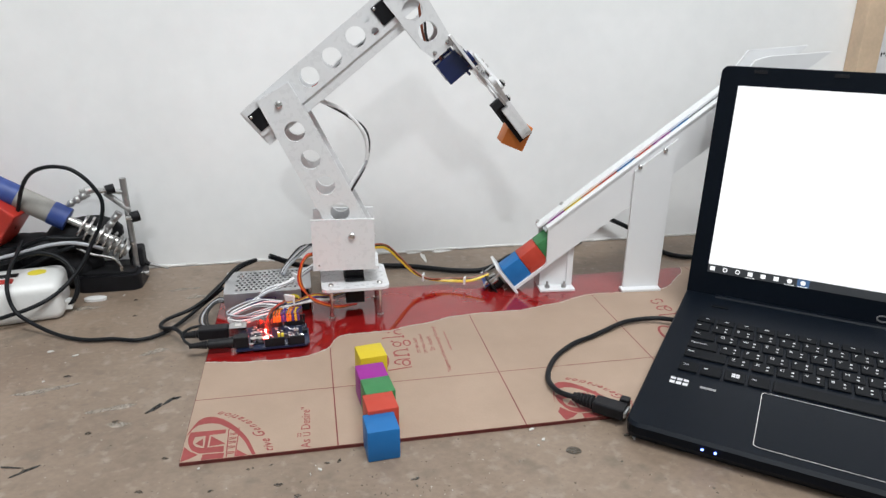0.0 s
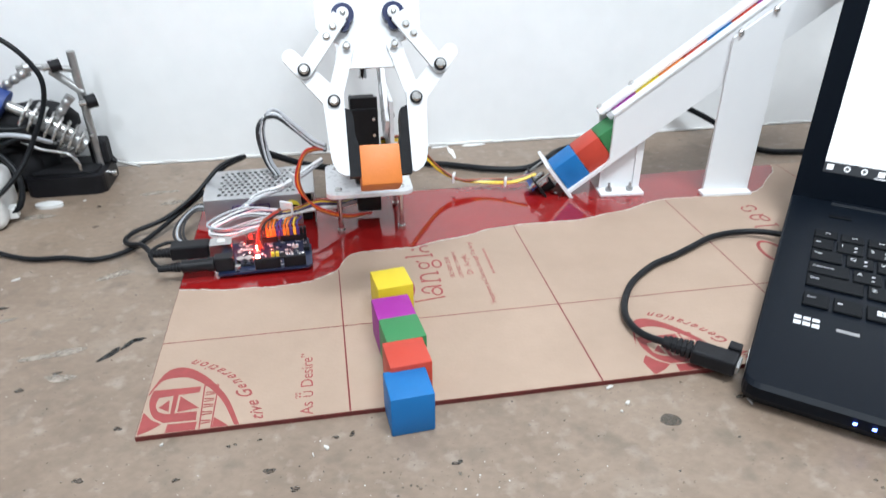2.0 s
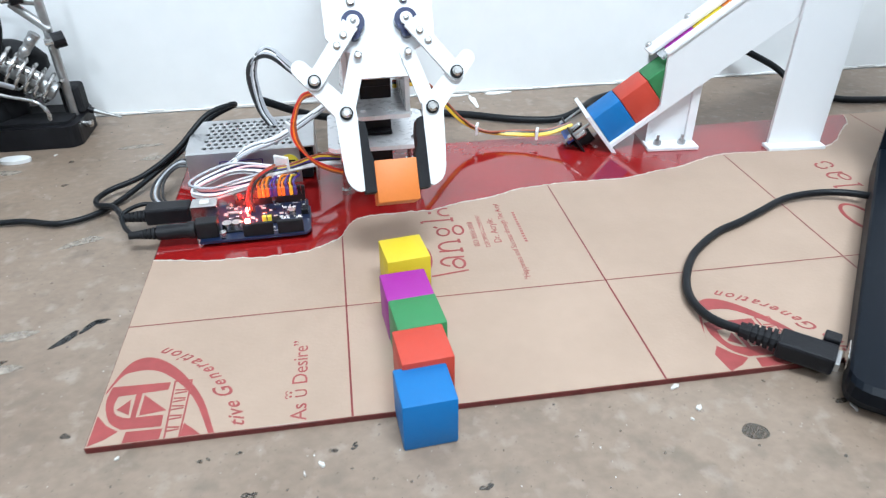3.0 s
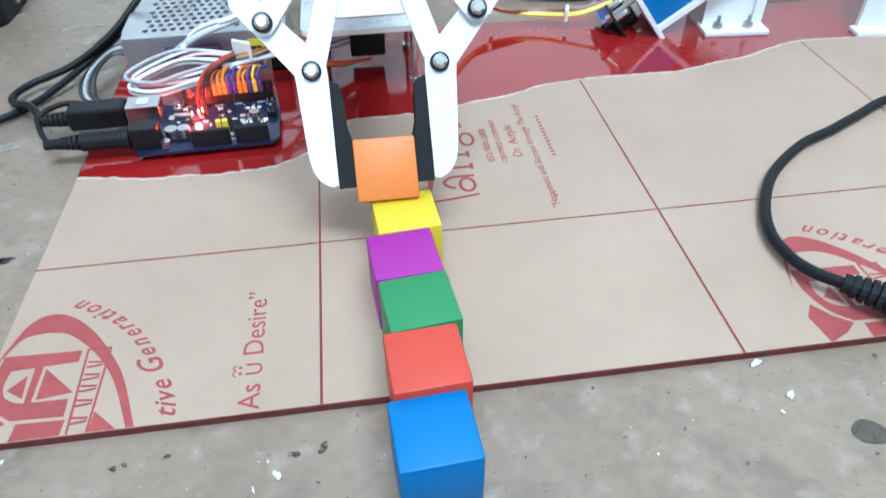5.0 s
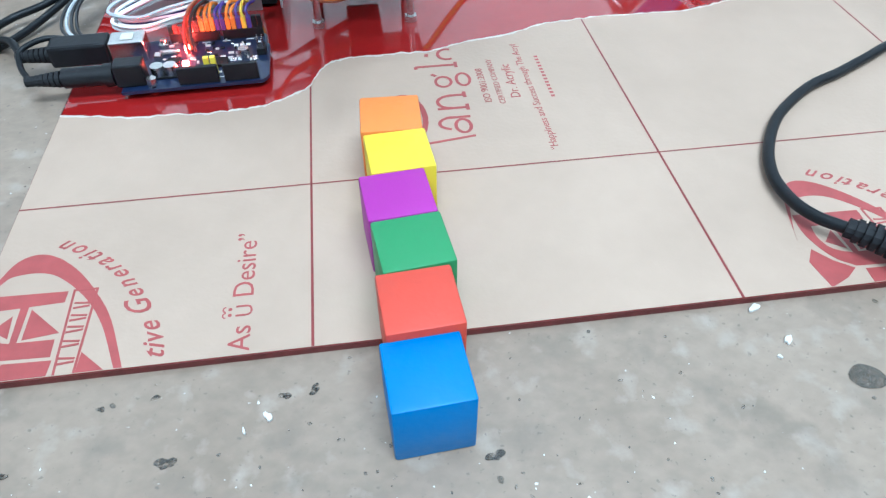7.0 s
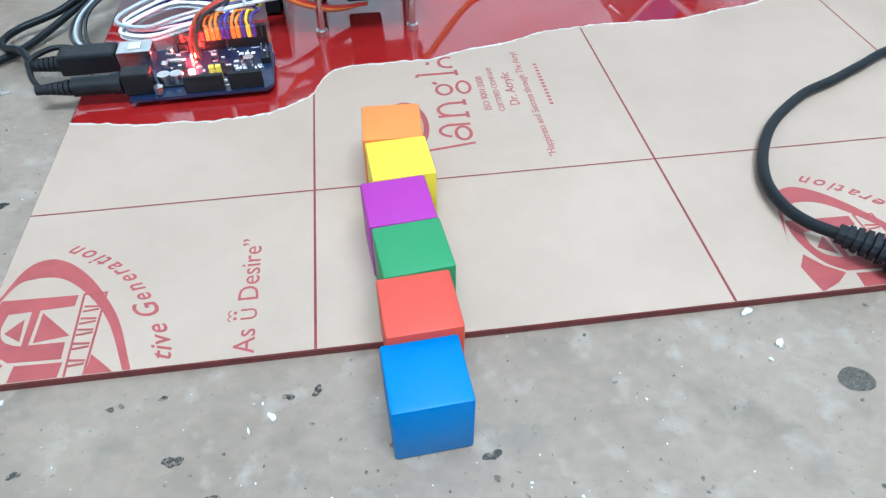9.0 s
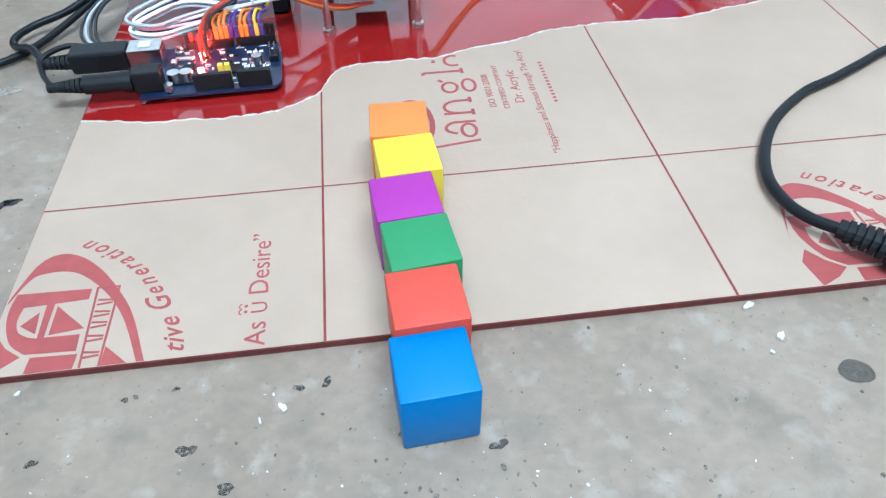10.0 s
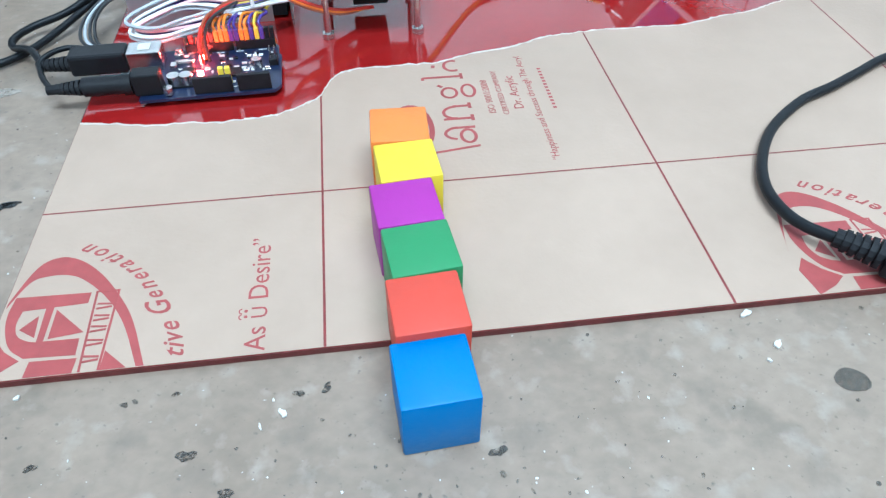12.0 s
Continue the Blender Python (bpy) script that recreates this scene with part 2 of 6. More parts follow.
def tube(bm, pts, r, seg=8, n=8, smooth=True):
    path = spline(pts, n) if smooth and len(pts) > 2 else [Vector(p) for p in pts]
    rings, up = [], Vector((0.13, 0.21, 1)).normalized()
    for i, p in enumerate(path):
        d = (path[min(i + 1, len(path) - 1)] - path[max(i - 1, 0)]).normalized()
        s = d.cross(up)
        if s.length < 0.15:
            s = d.cross(Vector((1, 0.3, 0)))
        s.normalize()
        if rings and s.dot(last) < 0:
            s.negate()
        last = s
        q = s.cross(d)
        rings.append([bm.verts.new(p + r * (math.cos(2 * math.pi * k / seg) * s + math.sin(2 * math.pi * k / seg) * q)) for k in range(seg)])
    for a, b in zip(rings, rings[1:]):
        for k in range(seg):
            bm.faces.new((a[k], a[(k + 1) % seg], b[(k + 1) % seg], b[k]))
    bm.faces.new(rings[0][::-1])
    bm.faces.new(rings[-1])
    return bm


def lettering(body, size, m, thick=0.00004, bold=0.0):
    """Writing in the built-in font, as a mesh laid at the pose m."""
    cu = bpy.data.curves.new("writing", "FONT")
    cu.body, cu.size, cu.extrude, cu.resolution_u, cu.offset = body, size, thick, 3, bold
    ob = new("writing", cu)
    dep = bpy.context.evaluated_depsgraph_get()
    me = bpy.data.meshes.new_from_object(ob.evaluated_get(dep))
    bm = bmesh.new()
    bm.from_mesh(me)
    bmesh.ops.transform(bm, matrix=m, verts=bm.verts)
    bpy.data.objects.remove(ob)
    bpy.data.curves.remove(cu)
    bpy.data.meshes.remove(me)
    return bm


def screw(name, parent, p, d, r=0.0026, h=0.002, material=None):
    """A round-headed screw with a cross recess at p, its head towards d."""
    p, d = Vector(p), Vector(d).normalized()
    bm = cyl(nb(), p - d * 0.001, p + d * h * 0.5, r, 14)
    cyl(bm, p + d * h * 0.5, p + d * h, r, 14, r * 0.62)
    ob = part(name, bm, material or STEEL, parent, smooth=True)
    return ob


# ---- the room ----
def room():
    bm = box(nb(), -2.2, 0.327, -0.75, 2.6, 0.45, 1.95)
    tagged(part("wall_north", bm, WALL), "white painted wall behind the table, with faint smudges", "wall", kind="structure")
    tagged(part("wall_south", box(nb(), -2.2, -3.5, -0.75, 2.6, -3.4, 1.95), WALL), "plain white wall of the room", "wall", kind="structure")
    tagged(part("wall_west", box(nb(), -2.3, -3.5, -0.75, -2.2, 0.45, 1.95), WALL), "plain white wall of the room", "wall", kind="structure")
    tagged(part("wall_east", box(nb(), 2.6, -3.5, -0.75, 2.7, 0.45, 1.95), WALL), "plain white wall of the room", "wall", kind="structure")
    tagged(part("ceiling", box(nb(), -2.3, -3.5, 1.95, 2.7, 0.45, 2.05), WALL), "plain white ceiling", "ceiling", kind="structure")
    tagged(part("floor", box(nb(), -2.3, -3.5, -0.85, 2.7, 0.45, -0.75), FLOOR), "plain grey floor", "floor", kind="structure")
    t = thing("work_table", pose(0, 0, 0), "worn tan board work table with paint spots and flakes", "table")
    part("tabletop", box(nb(), -1.1, -0.48, -0.03, 1.5, 0.3265, 0.0, 0.002), TABLE, t)
    for x in (-1.05, 1.45):
        for y in (-0.43, 0.28):
            part("leg", box(nb(), x - 0.025, y - 0.025, -0.75, x + 0.025, y + 0.025, -0.03, 0.003), PINE, t)
    # a ragged bead of plaster and paint where the wall meets the table
    rng = random.Random(4)
    bm = nb()
    x = -0.75
    while x < 1.1:
        w = rng.uniform(0.006, 0.022)
        d = rng.uniform(0.0006, 0.0022)
        h = rng.uniform(0.0010, 0.0030)
        box(bm, x, 0.3272 - d, 0.0002, x + w + 0.002, 0.329, h, 0.0004)
        x += w
    tagged(part("baseboard", bm, PLASTER), "ragged white plaster bead along the foot of the wall", "trim", kind="structure")
    for cx, cy, sx, sy in ((0.129, 0.302, 0.005, 0.034), (0.118, 0.321, 0.018, 0.005), (0.156, 0.321, 0.030, 0.006)):
        blob("plaster_crumb", cx, cy, sx, sy, 0.0008, PLASTER, rng, "dry white plaster smear at the foot of the wall", "plaster")
    p = thing("wooden_plank", pose(0.734, 0.313, 0), "pale pine plank standing against the white wall", "plank")
    part("board", box(nb(), -0.0160, -0.010, 0.0, 0.0160, 0.0135, 1.2, 0.0012), PINE, p)
    n = thing("wall_notice", pose(0.88, 0.3255, 0.25), "white paper notice with faint marks on the wall", "notice")
    part("sheet", box(nb(), -0.115, -0.0008, -0.2, 0.115, 0.0008, 0.35, 0.0003), LEGEND, n)
    bm = nb()
    for i in range(5):
        box(bm, -0.109 + i * 0.004, -0.0012, -0.004 + 0.002 * (i % 2), -0.107 + i * 0.004, -0.0009, 0.001)
    part("marks", bm, BLACK, n)


def blob(name, cx, cy, sx, sy, h, material, rng, label="", category="", turn=None, parent=None, wob=1.0):
    """An irregular flat patch lying on the table."""
    n = 16
    a = rng.uniform(0, 360) if turn is None else turn
    m = pose(cx, cy, 0, 0, 0, a if turn is not None else 0)
    ph = [rng.uniform(0, 6.28) for _ in range(3)]
    pts = []
    for i in range(n):
        t = 2 * math.pi * i / n
        k = 1 + wob * (0.22 * math.sin(2 * t + ph[0]) + 0.16 * math.sin(3 * t + ph[1]) + 0.1 * math.sin(5 * t + ph[2]))
        pts.append((sx / 2 * k * math.cos(t), sy / 2 * k * math.sin(t)))
    ob = part(name, slab(nb(), pts, 0.00015, h, m=m), material, parent)
    if label:
        tagged(ob, label, category)
    return ob


def table_litter():
    rng = random.Random(11)
    # the marked ones
    for x, y, sx, sy, a in ((0.174, -0.117, 0.0115, 0.0095, 0), (0.2228, -0.1060, 0.007, 0.003, 10)):
        blob("dark_spot", x, y, sx, sy, 0.0004, GREYSTAIN, rng, "dried dark grey glue spot on the table", "stain", turn=a, wob=0.25)
    for x, y, sx, sy, a in ((-0.136, 0.009, 0.013, 0.006, 50), (-0.131, 0.012, 0.010, 0.004, 10), (-0.146, -0.001, 0.016, 0.007, 45), (-0.173, -0.015, 0.006, 0.004, 0),
                            (-0.190, -0.028, 0.006, 0.004, 20), (-0.221, -0.068, 0.022, 0.004, 30), (-0.233, -0.062, 0.016, 0.003, -15), (-0.126, -0.071, 0.005, 0.004, 0),
                            (-0.137, -0.106, 0.006, 0.004, 0), (-0.232, 0.066, 0.009, 0.004, 10), (-0.201, 0.186, 0.005, 0.004, 0), (-0.208, 0.228, 0.005, 0.004, 0),
                            (-0.043, -0.116, 0.006, 0.005, 0), (-0.009, -0.098, 0.004, 0.003, 0), (0.000, -0.097, 0.005, 0.003, 50), (0.052, -0.127, 0.006, 0.004, 10),
                            (-0.049, -0.093, 0.003, 0.002, 0), (-0.065, -0.095, 0.003, 0.002, 0), (-0.089, -0.114, 0.004, 0.003, 0), (-0.03, -0.13, 0.006, 0.004, 0)):
        blob("paint_spot", x, y, sx * 0.9, sy * 0.8, 0.0003, INKY if sx > 0.009 else STAIN, rng, "dried dark paint spot on the table", "stain", turn=a)
    for x, y, sx, sy, a in ((-0.245, 0.045, 0.045, 0.008, 10), (-0.165, 0.100, 0.022, 0.010, 20), (-0.180, 0.005, 0.034, 0.008, 8), (-0.170, -0.02, 0.02, 0.006, 0),
                            (-0.255, 0.215, 0.022, 0.012, 0), (-0.135, 0.225, 0.05, 0.007, 0), (-0.16, 0.25, 0.03, 0.008, 5)):
        blob("glue_smear", x, y, sx, sy, 0.00025, PALESTAIN, rng, "pale dried glue smear on the table", "stain", turn=a)
    flakes = ((-0.014, -0.105, 0.0045, 0.0035), (0.156, -0.100, 0.0062, 0.0030), (0.151, -0.0855, 0.006, 0.004), (-0.021, -0.109, 0.003, 0.0012), (0.226, -0.110, 0.009, 0.0035),
              (-0.100, -0.088, 0.003, 0.002), (-0.236, 0.105, 0.010, 0.003), (-0.262, 0.117, 0.008, 0.005), (-0.25, 0.06, 0.003, 0.002), (0.150, -0.106, 0.002, 0.002),
              (-0.224, 0.243, 0.004, 0.002), (-0.245, 0.238, 0.004, 0.002))
    for x, y, sx, sy in flakes:
        blob("paint_flake", x, y, sx * 0.7, sy * 0.62, 0.0010, FLAKE, rng, "small white paint flake lying on the table", "flake", turn=rng.uniform(0, 180))
    # fine crumbs and specks
    for name, material, count, lo, hi, lab in (("paint_crumbs", FLAKE, 240, 0.00015, 0.00055, "tiny white paint crumbs scattered over the table"),
                                               ("dark_specks", STAIN, 260, 0.0002, 0.0008, "tiny dark paint specks scattered over the table"),
                                               ("grey_specks", GREYSTAIN, 300, 0.0002, 0.0010, "small grey dirt specks scattered over the table")):
        bm = nb()
        for n in range(count):
            while True:
                x, y = rng.uniform(-0.42, 0.42), rng.uniform(-0.24, 0.30)
                if n % 9 == 0:
                    x, y = rng.gauss(0.040, 0.035), rng.gauss(-0.145, 0.018)
                if not (-0.118 < x < 0.61 and -0.086 < y < 0.212):
                    break
            r = rng.uniform(lo, hi) * (0.6 + 0.8 * rng.random())
            k = 7
            e = rng.uniform(0.4, 1)
            th = rng.uniform(0, 3.14)
            vs = []
            for i in range(k):
                t = 2 * math.pi * i / k
                px, py = r * math.cos(t) * rng.uniform(0.7, 1.2), r * e * math.sin(t) * rng.uniform(0.7, 1.2)
                vs.append(bm.verts.new((x + px * math.cos(th) - py * math.sin(th), y + px * math.sin(th) + py * math.cos(th), 0.0003)))
            lowv = [bm.verts.new((v.co.x, v.co.y, 0.0001)) for v in vs]
            bm.faces.new(vs)
            for i in range(k):
                bm.faces.new((vs[i], lowv[i], lowv[(i + 1) % k], vs[(i + 1) % k]))
        tagged(part(name, bm, material), lab, "specks", kind="stuff")


# ---- the red acrylic sheet under torn masking paper ----
TOP, PAPER, PRINT = 0.003, 0.0032, 0.00326
X0, X1, Y0, Y1 = -0.1138, 0.60, -0.0824, 0.206


def flat(pts, z=PRINT, t=0.00004):
    return slab(nb(), pts, z - t, z)


def add_flat(bm, pts, holes=(), lift=0.0):
    return slab(bm, pts, PRINT - 0.00004, PRINT + lift, holes)


def strip_pts(pts, w):
    """A band of width w along a polyline, as an outline."""
    P = [Vector(p) for p in pts]
    a, b = [], []
    for i, p in enumerate(P):
        d = (P[min(i + 1, len(P) - 1)] - P[max(i - 1, 0)]).normalized()
        n = Vector((-d.y, d.x)) * w / 2
        a.append(tuple(p + n))
        b.append(tuple(p - n))
    return a + b[::-1]


def clip_poly(pts, x0, y0, x1, y1):
    def cut(ps, inside, cross):
        out = []
        for i, p in enumerate(ps):
            q = ps[i - 1]
            if inside(p):
                if not inside(q):
                    out.append(cross(q, p))
                out.append(p)
            elif inside(q):
                out.append(cross(q, p))
        return out
    def at_x(v):
        return lambda p, q: (v, p[1] + (q[1] - p[1]) * (v - p[0]) / (q[0] - p[0]))
    def at_y(v):
        return lambda p, q: (p[0] + (q[0] - p[0]) * (v - p[1]) / (q[1] - p[1]), v)
    pts = cut(pts, lambda p: p[0] >= x0, at_x(x0))
    pts = cut(pts, lambda p: p[0] <= x1, at_x(x1))
    pts = cut(pts, lambda p: p[1] >= y0, at_y(y0))
    return cut(pts, lambda p: p[1] <= y1, at_y(y1))


def emblem(paper, ox):
    """The printed oval emblem, in plain shapes: a crescent, frame bars, triangles and a slanted band."""
    shapes = []
    def p(*q):
        return [(ox + x, y) for x, y in q]
    def arc(*q):
        return [(ox + v.x, v.y) for v in spline([(x, y, 0) for x, y in q], 6)]
    outer = arc((-0.1160, -0.0600), (-0.1120, -0.0440), (-0.1070, -0.0305), (-0.1001, -0.0264), (-0.0920, -0.0290), (-0.0829, -0.0372), (-0.0742, -0.0491), (-0.0672, -0.0619), (-0.0600, -0.0826))
    inner = arc((-0.1145, -0.0540), (-0.1085, -0.0393), (-0.1030, -0.0362), (-0.0949, -0.0364), (-0.0876, -0.0405), (-0.0780, -0.0505), (-0.0700, -0.0635), (-0.0626, -0.0826))
    shapes.append(outer + inner[::-1])
    shapes.append(p((-0.1111, -0.0457), (-0.0845, -0.0464), (-0.0847, -0.0515), (-0.1069, -0.0526)))
    shapes.append(arc((-0.1111, -0.0457), (-0.1117, -0.0545), (-0.1100, -0.0626), (-0.1066, -0.0695), (-0.1010, -0.0741)) + arc((-0.0990, -0.0674), (-0.1022, -0.0664), (-0.1058, -0.0637), (-0.1075, -0.0585), (-0.1069, -0.0526)))
    shapes.append(p((-0.1010, -0.0741), (-0.0838, -0.0748), (-0.0841, -0.0676), (-0.0990, -0.0674)))
    shapes.append(p((-0.0990, -0.0521), (-0.0962, -0.0518), (-0.0962, -0.0678), (-0.0985, -0.0676)))
    shapes.append(p((-0.1006, -0.0555), (-0.1058, -0.0612), (-0.0996, -0.0655)))
    shapes.append(p((-0.0950, -0.0533), (-0.0833, -0.0650), (-0.0949, -0.0666)))
    shapes.append(p((-0.0742, -0.0741), (-0.0655, -0.0826), (-0.0746, -0.0826)))
    shapes.append(p((-0.1130, -0.0640), (-0.1080, -0.0705), (-0.1020, -0.0750), (-0.1070, -0.0790), (-0.1150, -0.0826), (-0.1170, -0.0700)))
    shapes.append(p((-0.0985, -0.0757), (-0.0830, -0.0762), (-0.0834, -0.0826), (-0.0990, -0.0826)))
    for a, b in (((-0.0825, -0.0461), (-0.0812, -0.0826)), ((-0.0747, -0.0463), (-0.0750, -0.0826)), ((-0.0829, -0.0463), (-0.0743, -0.0465))):
        shapes.append([(ox + x, y) for x, y in strip_pts((a, b), 0.0008)])
    for y in (-0.0535, -0.0590, -0.0640, -0.0700, -0.0770):
        for k in range(2):
            shapes.append([(ox + x, yy) for x, yy in strip_pts(((-0.0812, y + 0.0012 - 0.0024 * k), (-0.0758, y + 0.0006 - 0.0012 * k)), 0.0008)])
    bm = nb()
    for i, q in enumerate(shapes):
        q = clip_poly(q, X0 + 0.0006, Y0 + 0.0002, X1, Y1)
        if len(q) > 2:
            add_flat(bm, q, lift=0.000006 * i)
    part("print", bm, INK, paper, "red oval emblem in plain shapes")
    bm = nb()
    line = spline([(-0.0478, -0.0830, 0), (-0.0480, -0.0760, 0), (-0.0498, -0.0690, 0), (-0.0525, -0.0620, 0), (-0.0562, -0.0545, 0), (-0.0600, -0.0480, 0), (-0.0660, -0.0392, 0), (-0.0740, -0.0310, 0), (-0.0830, -0.0245, 0), (-0.0930, -0.0195, 0), (-0.1060, -0.0165, 0)], 12)
    run = [0.0]
    for a, b in zip(line, line[1:]):
        run.append(run[-1] + (b - a).length)
    for i, (ch, d, size) in enumerate((("t", 0.0020, 0.0112), ("i", 0.0062, 0.0112), ("v", 0.0092, 0.0112), ("e", 0.0148, 0.0112), ("G", 0.0236, 0.0124), ("e", 0.0330, 0.0100), ("n", 0.0388, 0.0100), ("e", 0.0450, 0.0100), ("r", 0.0506, 0.0100),
                                       ("a", 0.0550, 0.0100), ("t", 0.0610, 0.0100), ("i", 0.0652, 0.0100), ("o", 0.0688, 0.0100), ("n", 0.0750, 0.0100))):
        k = next(n for n, r in enumerate(run) if r >= d)
        at, along = line[k], (line[k + 1] - line[k - 1]).normalized() if k else (line[1] - line[0]).normalized()
        slant = Matrix(((0.88, 0.38, 0, 0), (0, 0.92, 0, 0), (0, 0, 1, 0), (0, 0, 0, 1)))
        g = lettering(ch, size, pose(ox + at.x, at.y, PRINT + 0.000012 * (i % 3), 0, 0, math.degrees(math.atan2(along.y, along.x))) @ slant, bold=0.00012)
        if min(v.co.y for v in g.verts) > Y0 and max(v.co.x for v in g.verts) < X1:
            me = bpy.data.meshes.new("tmp")
            g.to_mesh(me)
            bm.from_mesh(me)
            bpy.data.meshes.remove(me)
        g.free()
    part("print", bm, INK, paper, "red curved script slogan")


def sheet():
    s = thing("acrylic_sheet", pose(0, 0, 0), "glossy red acrylic sheet under half-torn brown masking paper", "sheet")
    part("panel", box(nb(), X0, Y0, 0.0, X1, Y1, TOP, 0.0003, seg=1), ACRYL, s, "glossy red acrylic panel")
    part("sawn_edge", box(nb(), X0, Y0 - 0.0004, 0.0001, X1, Y0, TOP - 0.0002), EDGEM, s, "dull dark sawn edge")
    part("sawn_edge", box(nb(), X0 - 0.0004, Y0, 0.0001, X0, Y1, TOP - 0.0002), EDGEM, s, "dull dark sawn edge")
    tear = [(-0.1138, 0.0648), (-0.083, 0.0593), (-0.055, 0.0577), (-0.038, 0.0578), (-0.024, 0.0592), (-0.013, 0.0645), (-0.001, 0.0732), (0.005, 0.0870), (0.011, 0.0940), (0.022, 0.0976), (0.040, 0.0975),
            (0.059, 0.0980), (0.080, 0.1040), (0.105, 0.1098), (0.123, 0.1165), (0.136, 0.1195), (0.170, 0.1215), (0.205, 0.1212), (0.233, 0.1278), (0.257, 0.1335), (0.275, 0.1410), (0.291, 0.1468),
            (0.322, 0.1470), (0.366, 0.1441), (0.392, 0.1515), (0.418, 0.1759), (0.432, 0.1905), (0.4390, 0.2060)]
    rng = random.Random(3)
    line = [(p.x, p.y) for p in spline([(x, y, 0) for x, y in tear], 9)]
    rag = [(x + rng.uniform(-0.0003, 0.0003), y + rng.uniform(-0.0003, 0.0003) + 0.0003 * math.sin(x * 700) + 0.0004 * math.sin(x * 170)) for x, y in line]
    rag[0], rag[-1] = (X0, rag[0][1]), (rag[-1][0], Y1)
    outline = [(X0, Y0), (X1, Y0), (X1, Y1)] + rag[::-1]
    paper = part("masking_paper", slab(nb(), outline, TOP + 0.00002, PAPER), KRAFT, s, "brown kraft masking paper with red print, torn")
    # the pale fibres along the tear
    up = [(x - 0.0001, y + 0.0003 + abs(rng.gauss(0.0003, 0.0003))) for x, y in rag]
    dn = [(x, y - abs(rng.gauss(0.0005, 0.0004))) for x, y in rag]
    part("torn_edge", slab(nb(), up + dn[::-1], PAPER - 0.0001, PAPER + 0.00012), FIBRE, paper, "pale torn paper fibres")
    # scored cuts
    def tear_y(x):
        for (xa, ya), (xb, yb) in zip(line, line[1:]):
            if xa <= x <= xb:
                return ya + (yb - ya) * (x - xa) / max(1e-6, xb - xa)
        return Y1
    for x in (0.0, 0.1477, 0.2962, 0.4450):
        part("cut_line", flat([(x - 0.0005, Y0), (x + 0.0005, Y0), (x + 0.0004, tear_y(x) - 0.001), (x - 0.0004, tear_y(x) - 0.001)]), CUT, paper)
    part("cut_line", flat([(X0, -0.0004), (X1, -0.0004), (X1, 0.0003), (X0, 0.0003)], PRINT + 0.00005), CUT, paper)
    emblem(paper, 0.0)
    emblem(paper, 0.2955)
    # the upright writing
    up90 = lambda x, y: pose(x, y, PRINT, 0, 0, 90)
    part("print", lettering("As", 0.0104, up90(-0.0205, -0.0812)), INK, paper, "red slogan word")
    part("print", lettering("U", 0.0082, up90(-0.0203, -0.0668)), INK, paper, "red slogan letter")
    bm = nb()
    for yy in (-0.0655, -0.0629):
        add_flat(bm, ring_pts(-0.0278, yy, 0.0007, n=10))
        add_flat(bm, strip_pts(ring_pts(-0.0292, yy, 0.0010, 0.0011, 6, 90, 270), 0.0005))
    part("print", bm, INK, paper, "red smiling marks over a letter")
    part("print", lettering("Desire\u201d", 0.0104, up90(-0.0203, -0.0580)), INK, paper, "red slogan word")
    part("print", lettering("ISO 9001:2008", 0.0050, up90(0.0843, 0.0475)), INK, paper, "small red print")
    part("print", lettering("CERTIFIED COMPANY", 0.0041, up90(0.0905, 0.0455)), INK, paper, "small red print")
    part("print", lettering("Dr. Acrylic", 0.0068, up90(0.0985, 0.0495)), INK, paper, "small red print")
    part("print", lettering("\u201cHappiness and Success through The Acryl", 0.0052, up90(0.1062, 0.0080)), INK, paper, "small red print")
    bm = nb()
    for i in range(13):
        add_flat(bm, [(0.1128, 0.0480 + i * 0.0030), (0.1146, 0.0480 + i * 0.0030), (0.1146, 0.0496 + i * 0.0030), (0.1128, 0.0496 + i * 0.0030)])
    part("print", bm, INK, paper, "small red print in bars")
    # the large trade mark, as plain rings and stems; the tear cuts off the end of the first one
    large_mark(paper, 0.0, False)
    large_mark(paper, 0.2950, True)


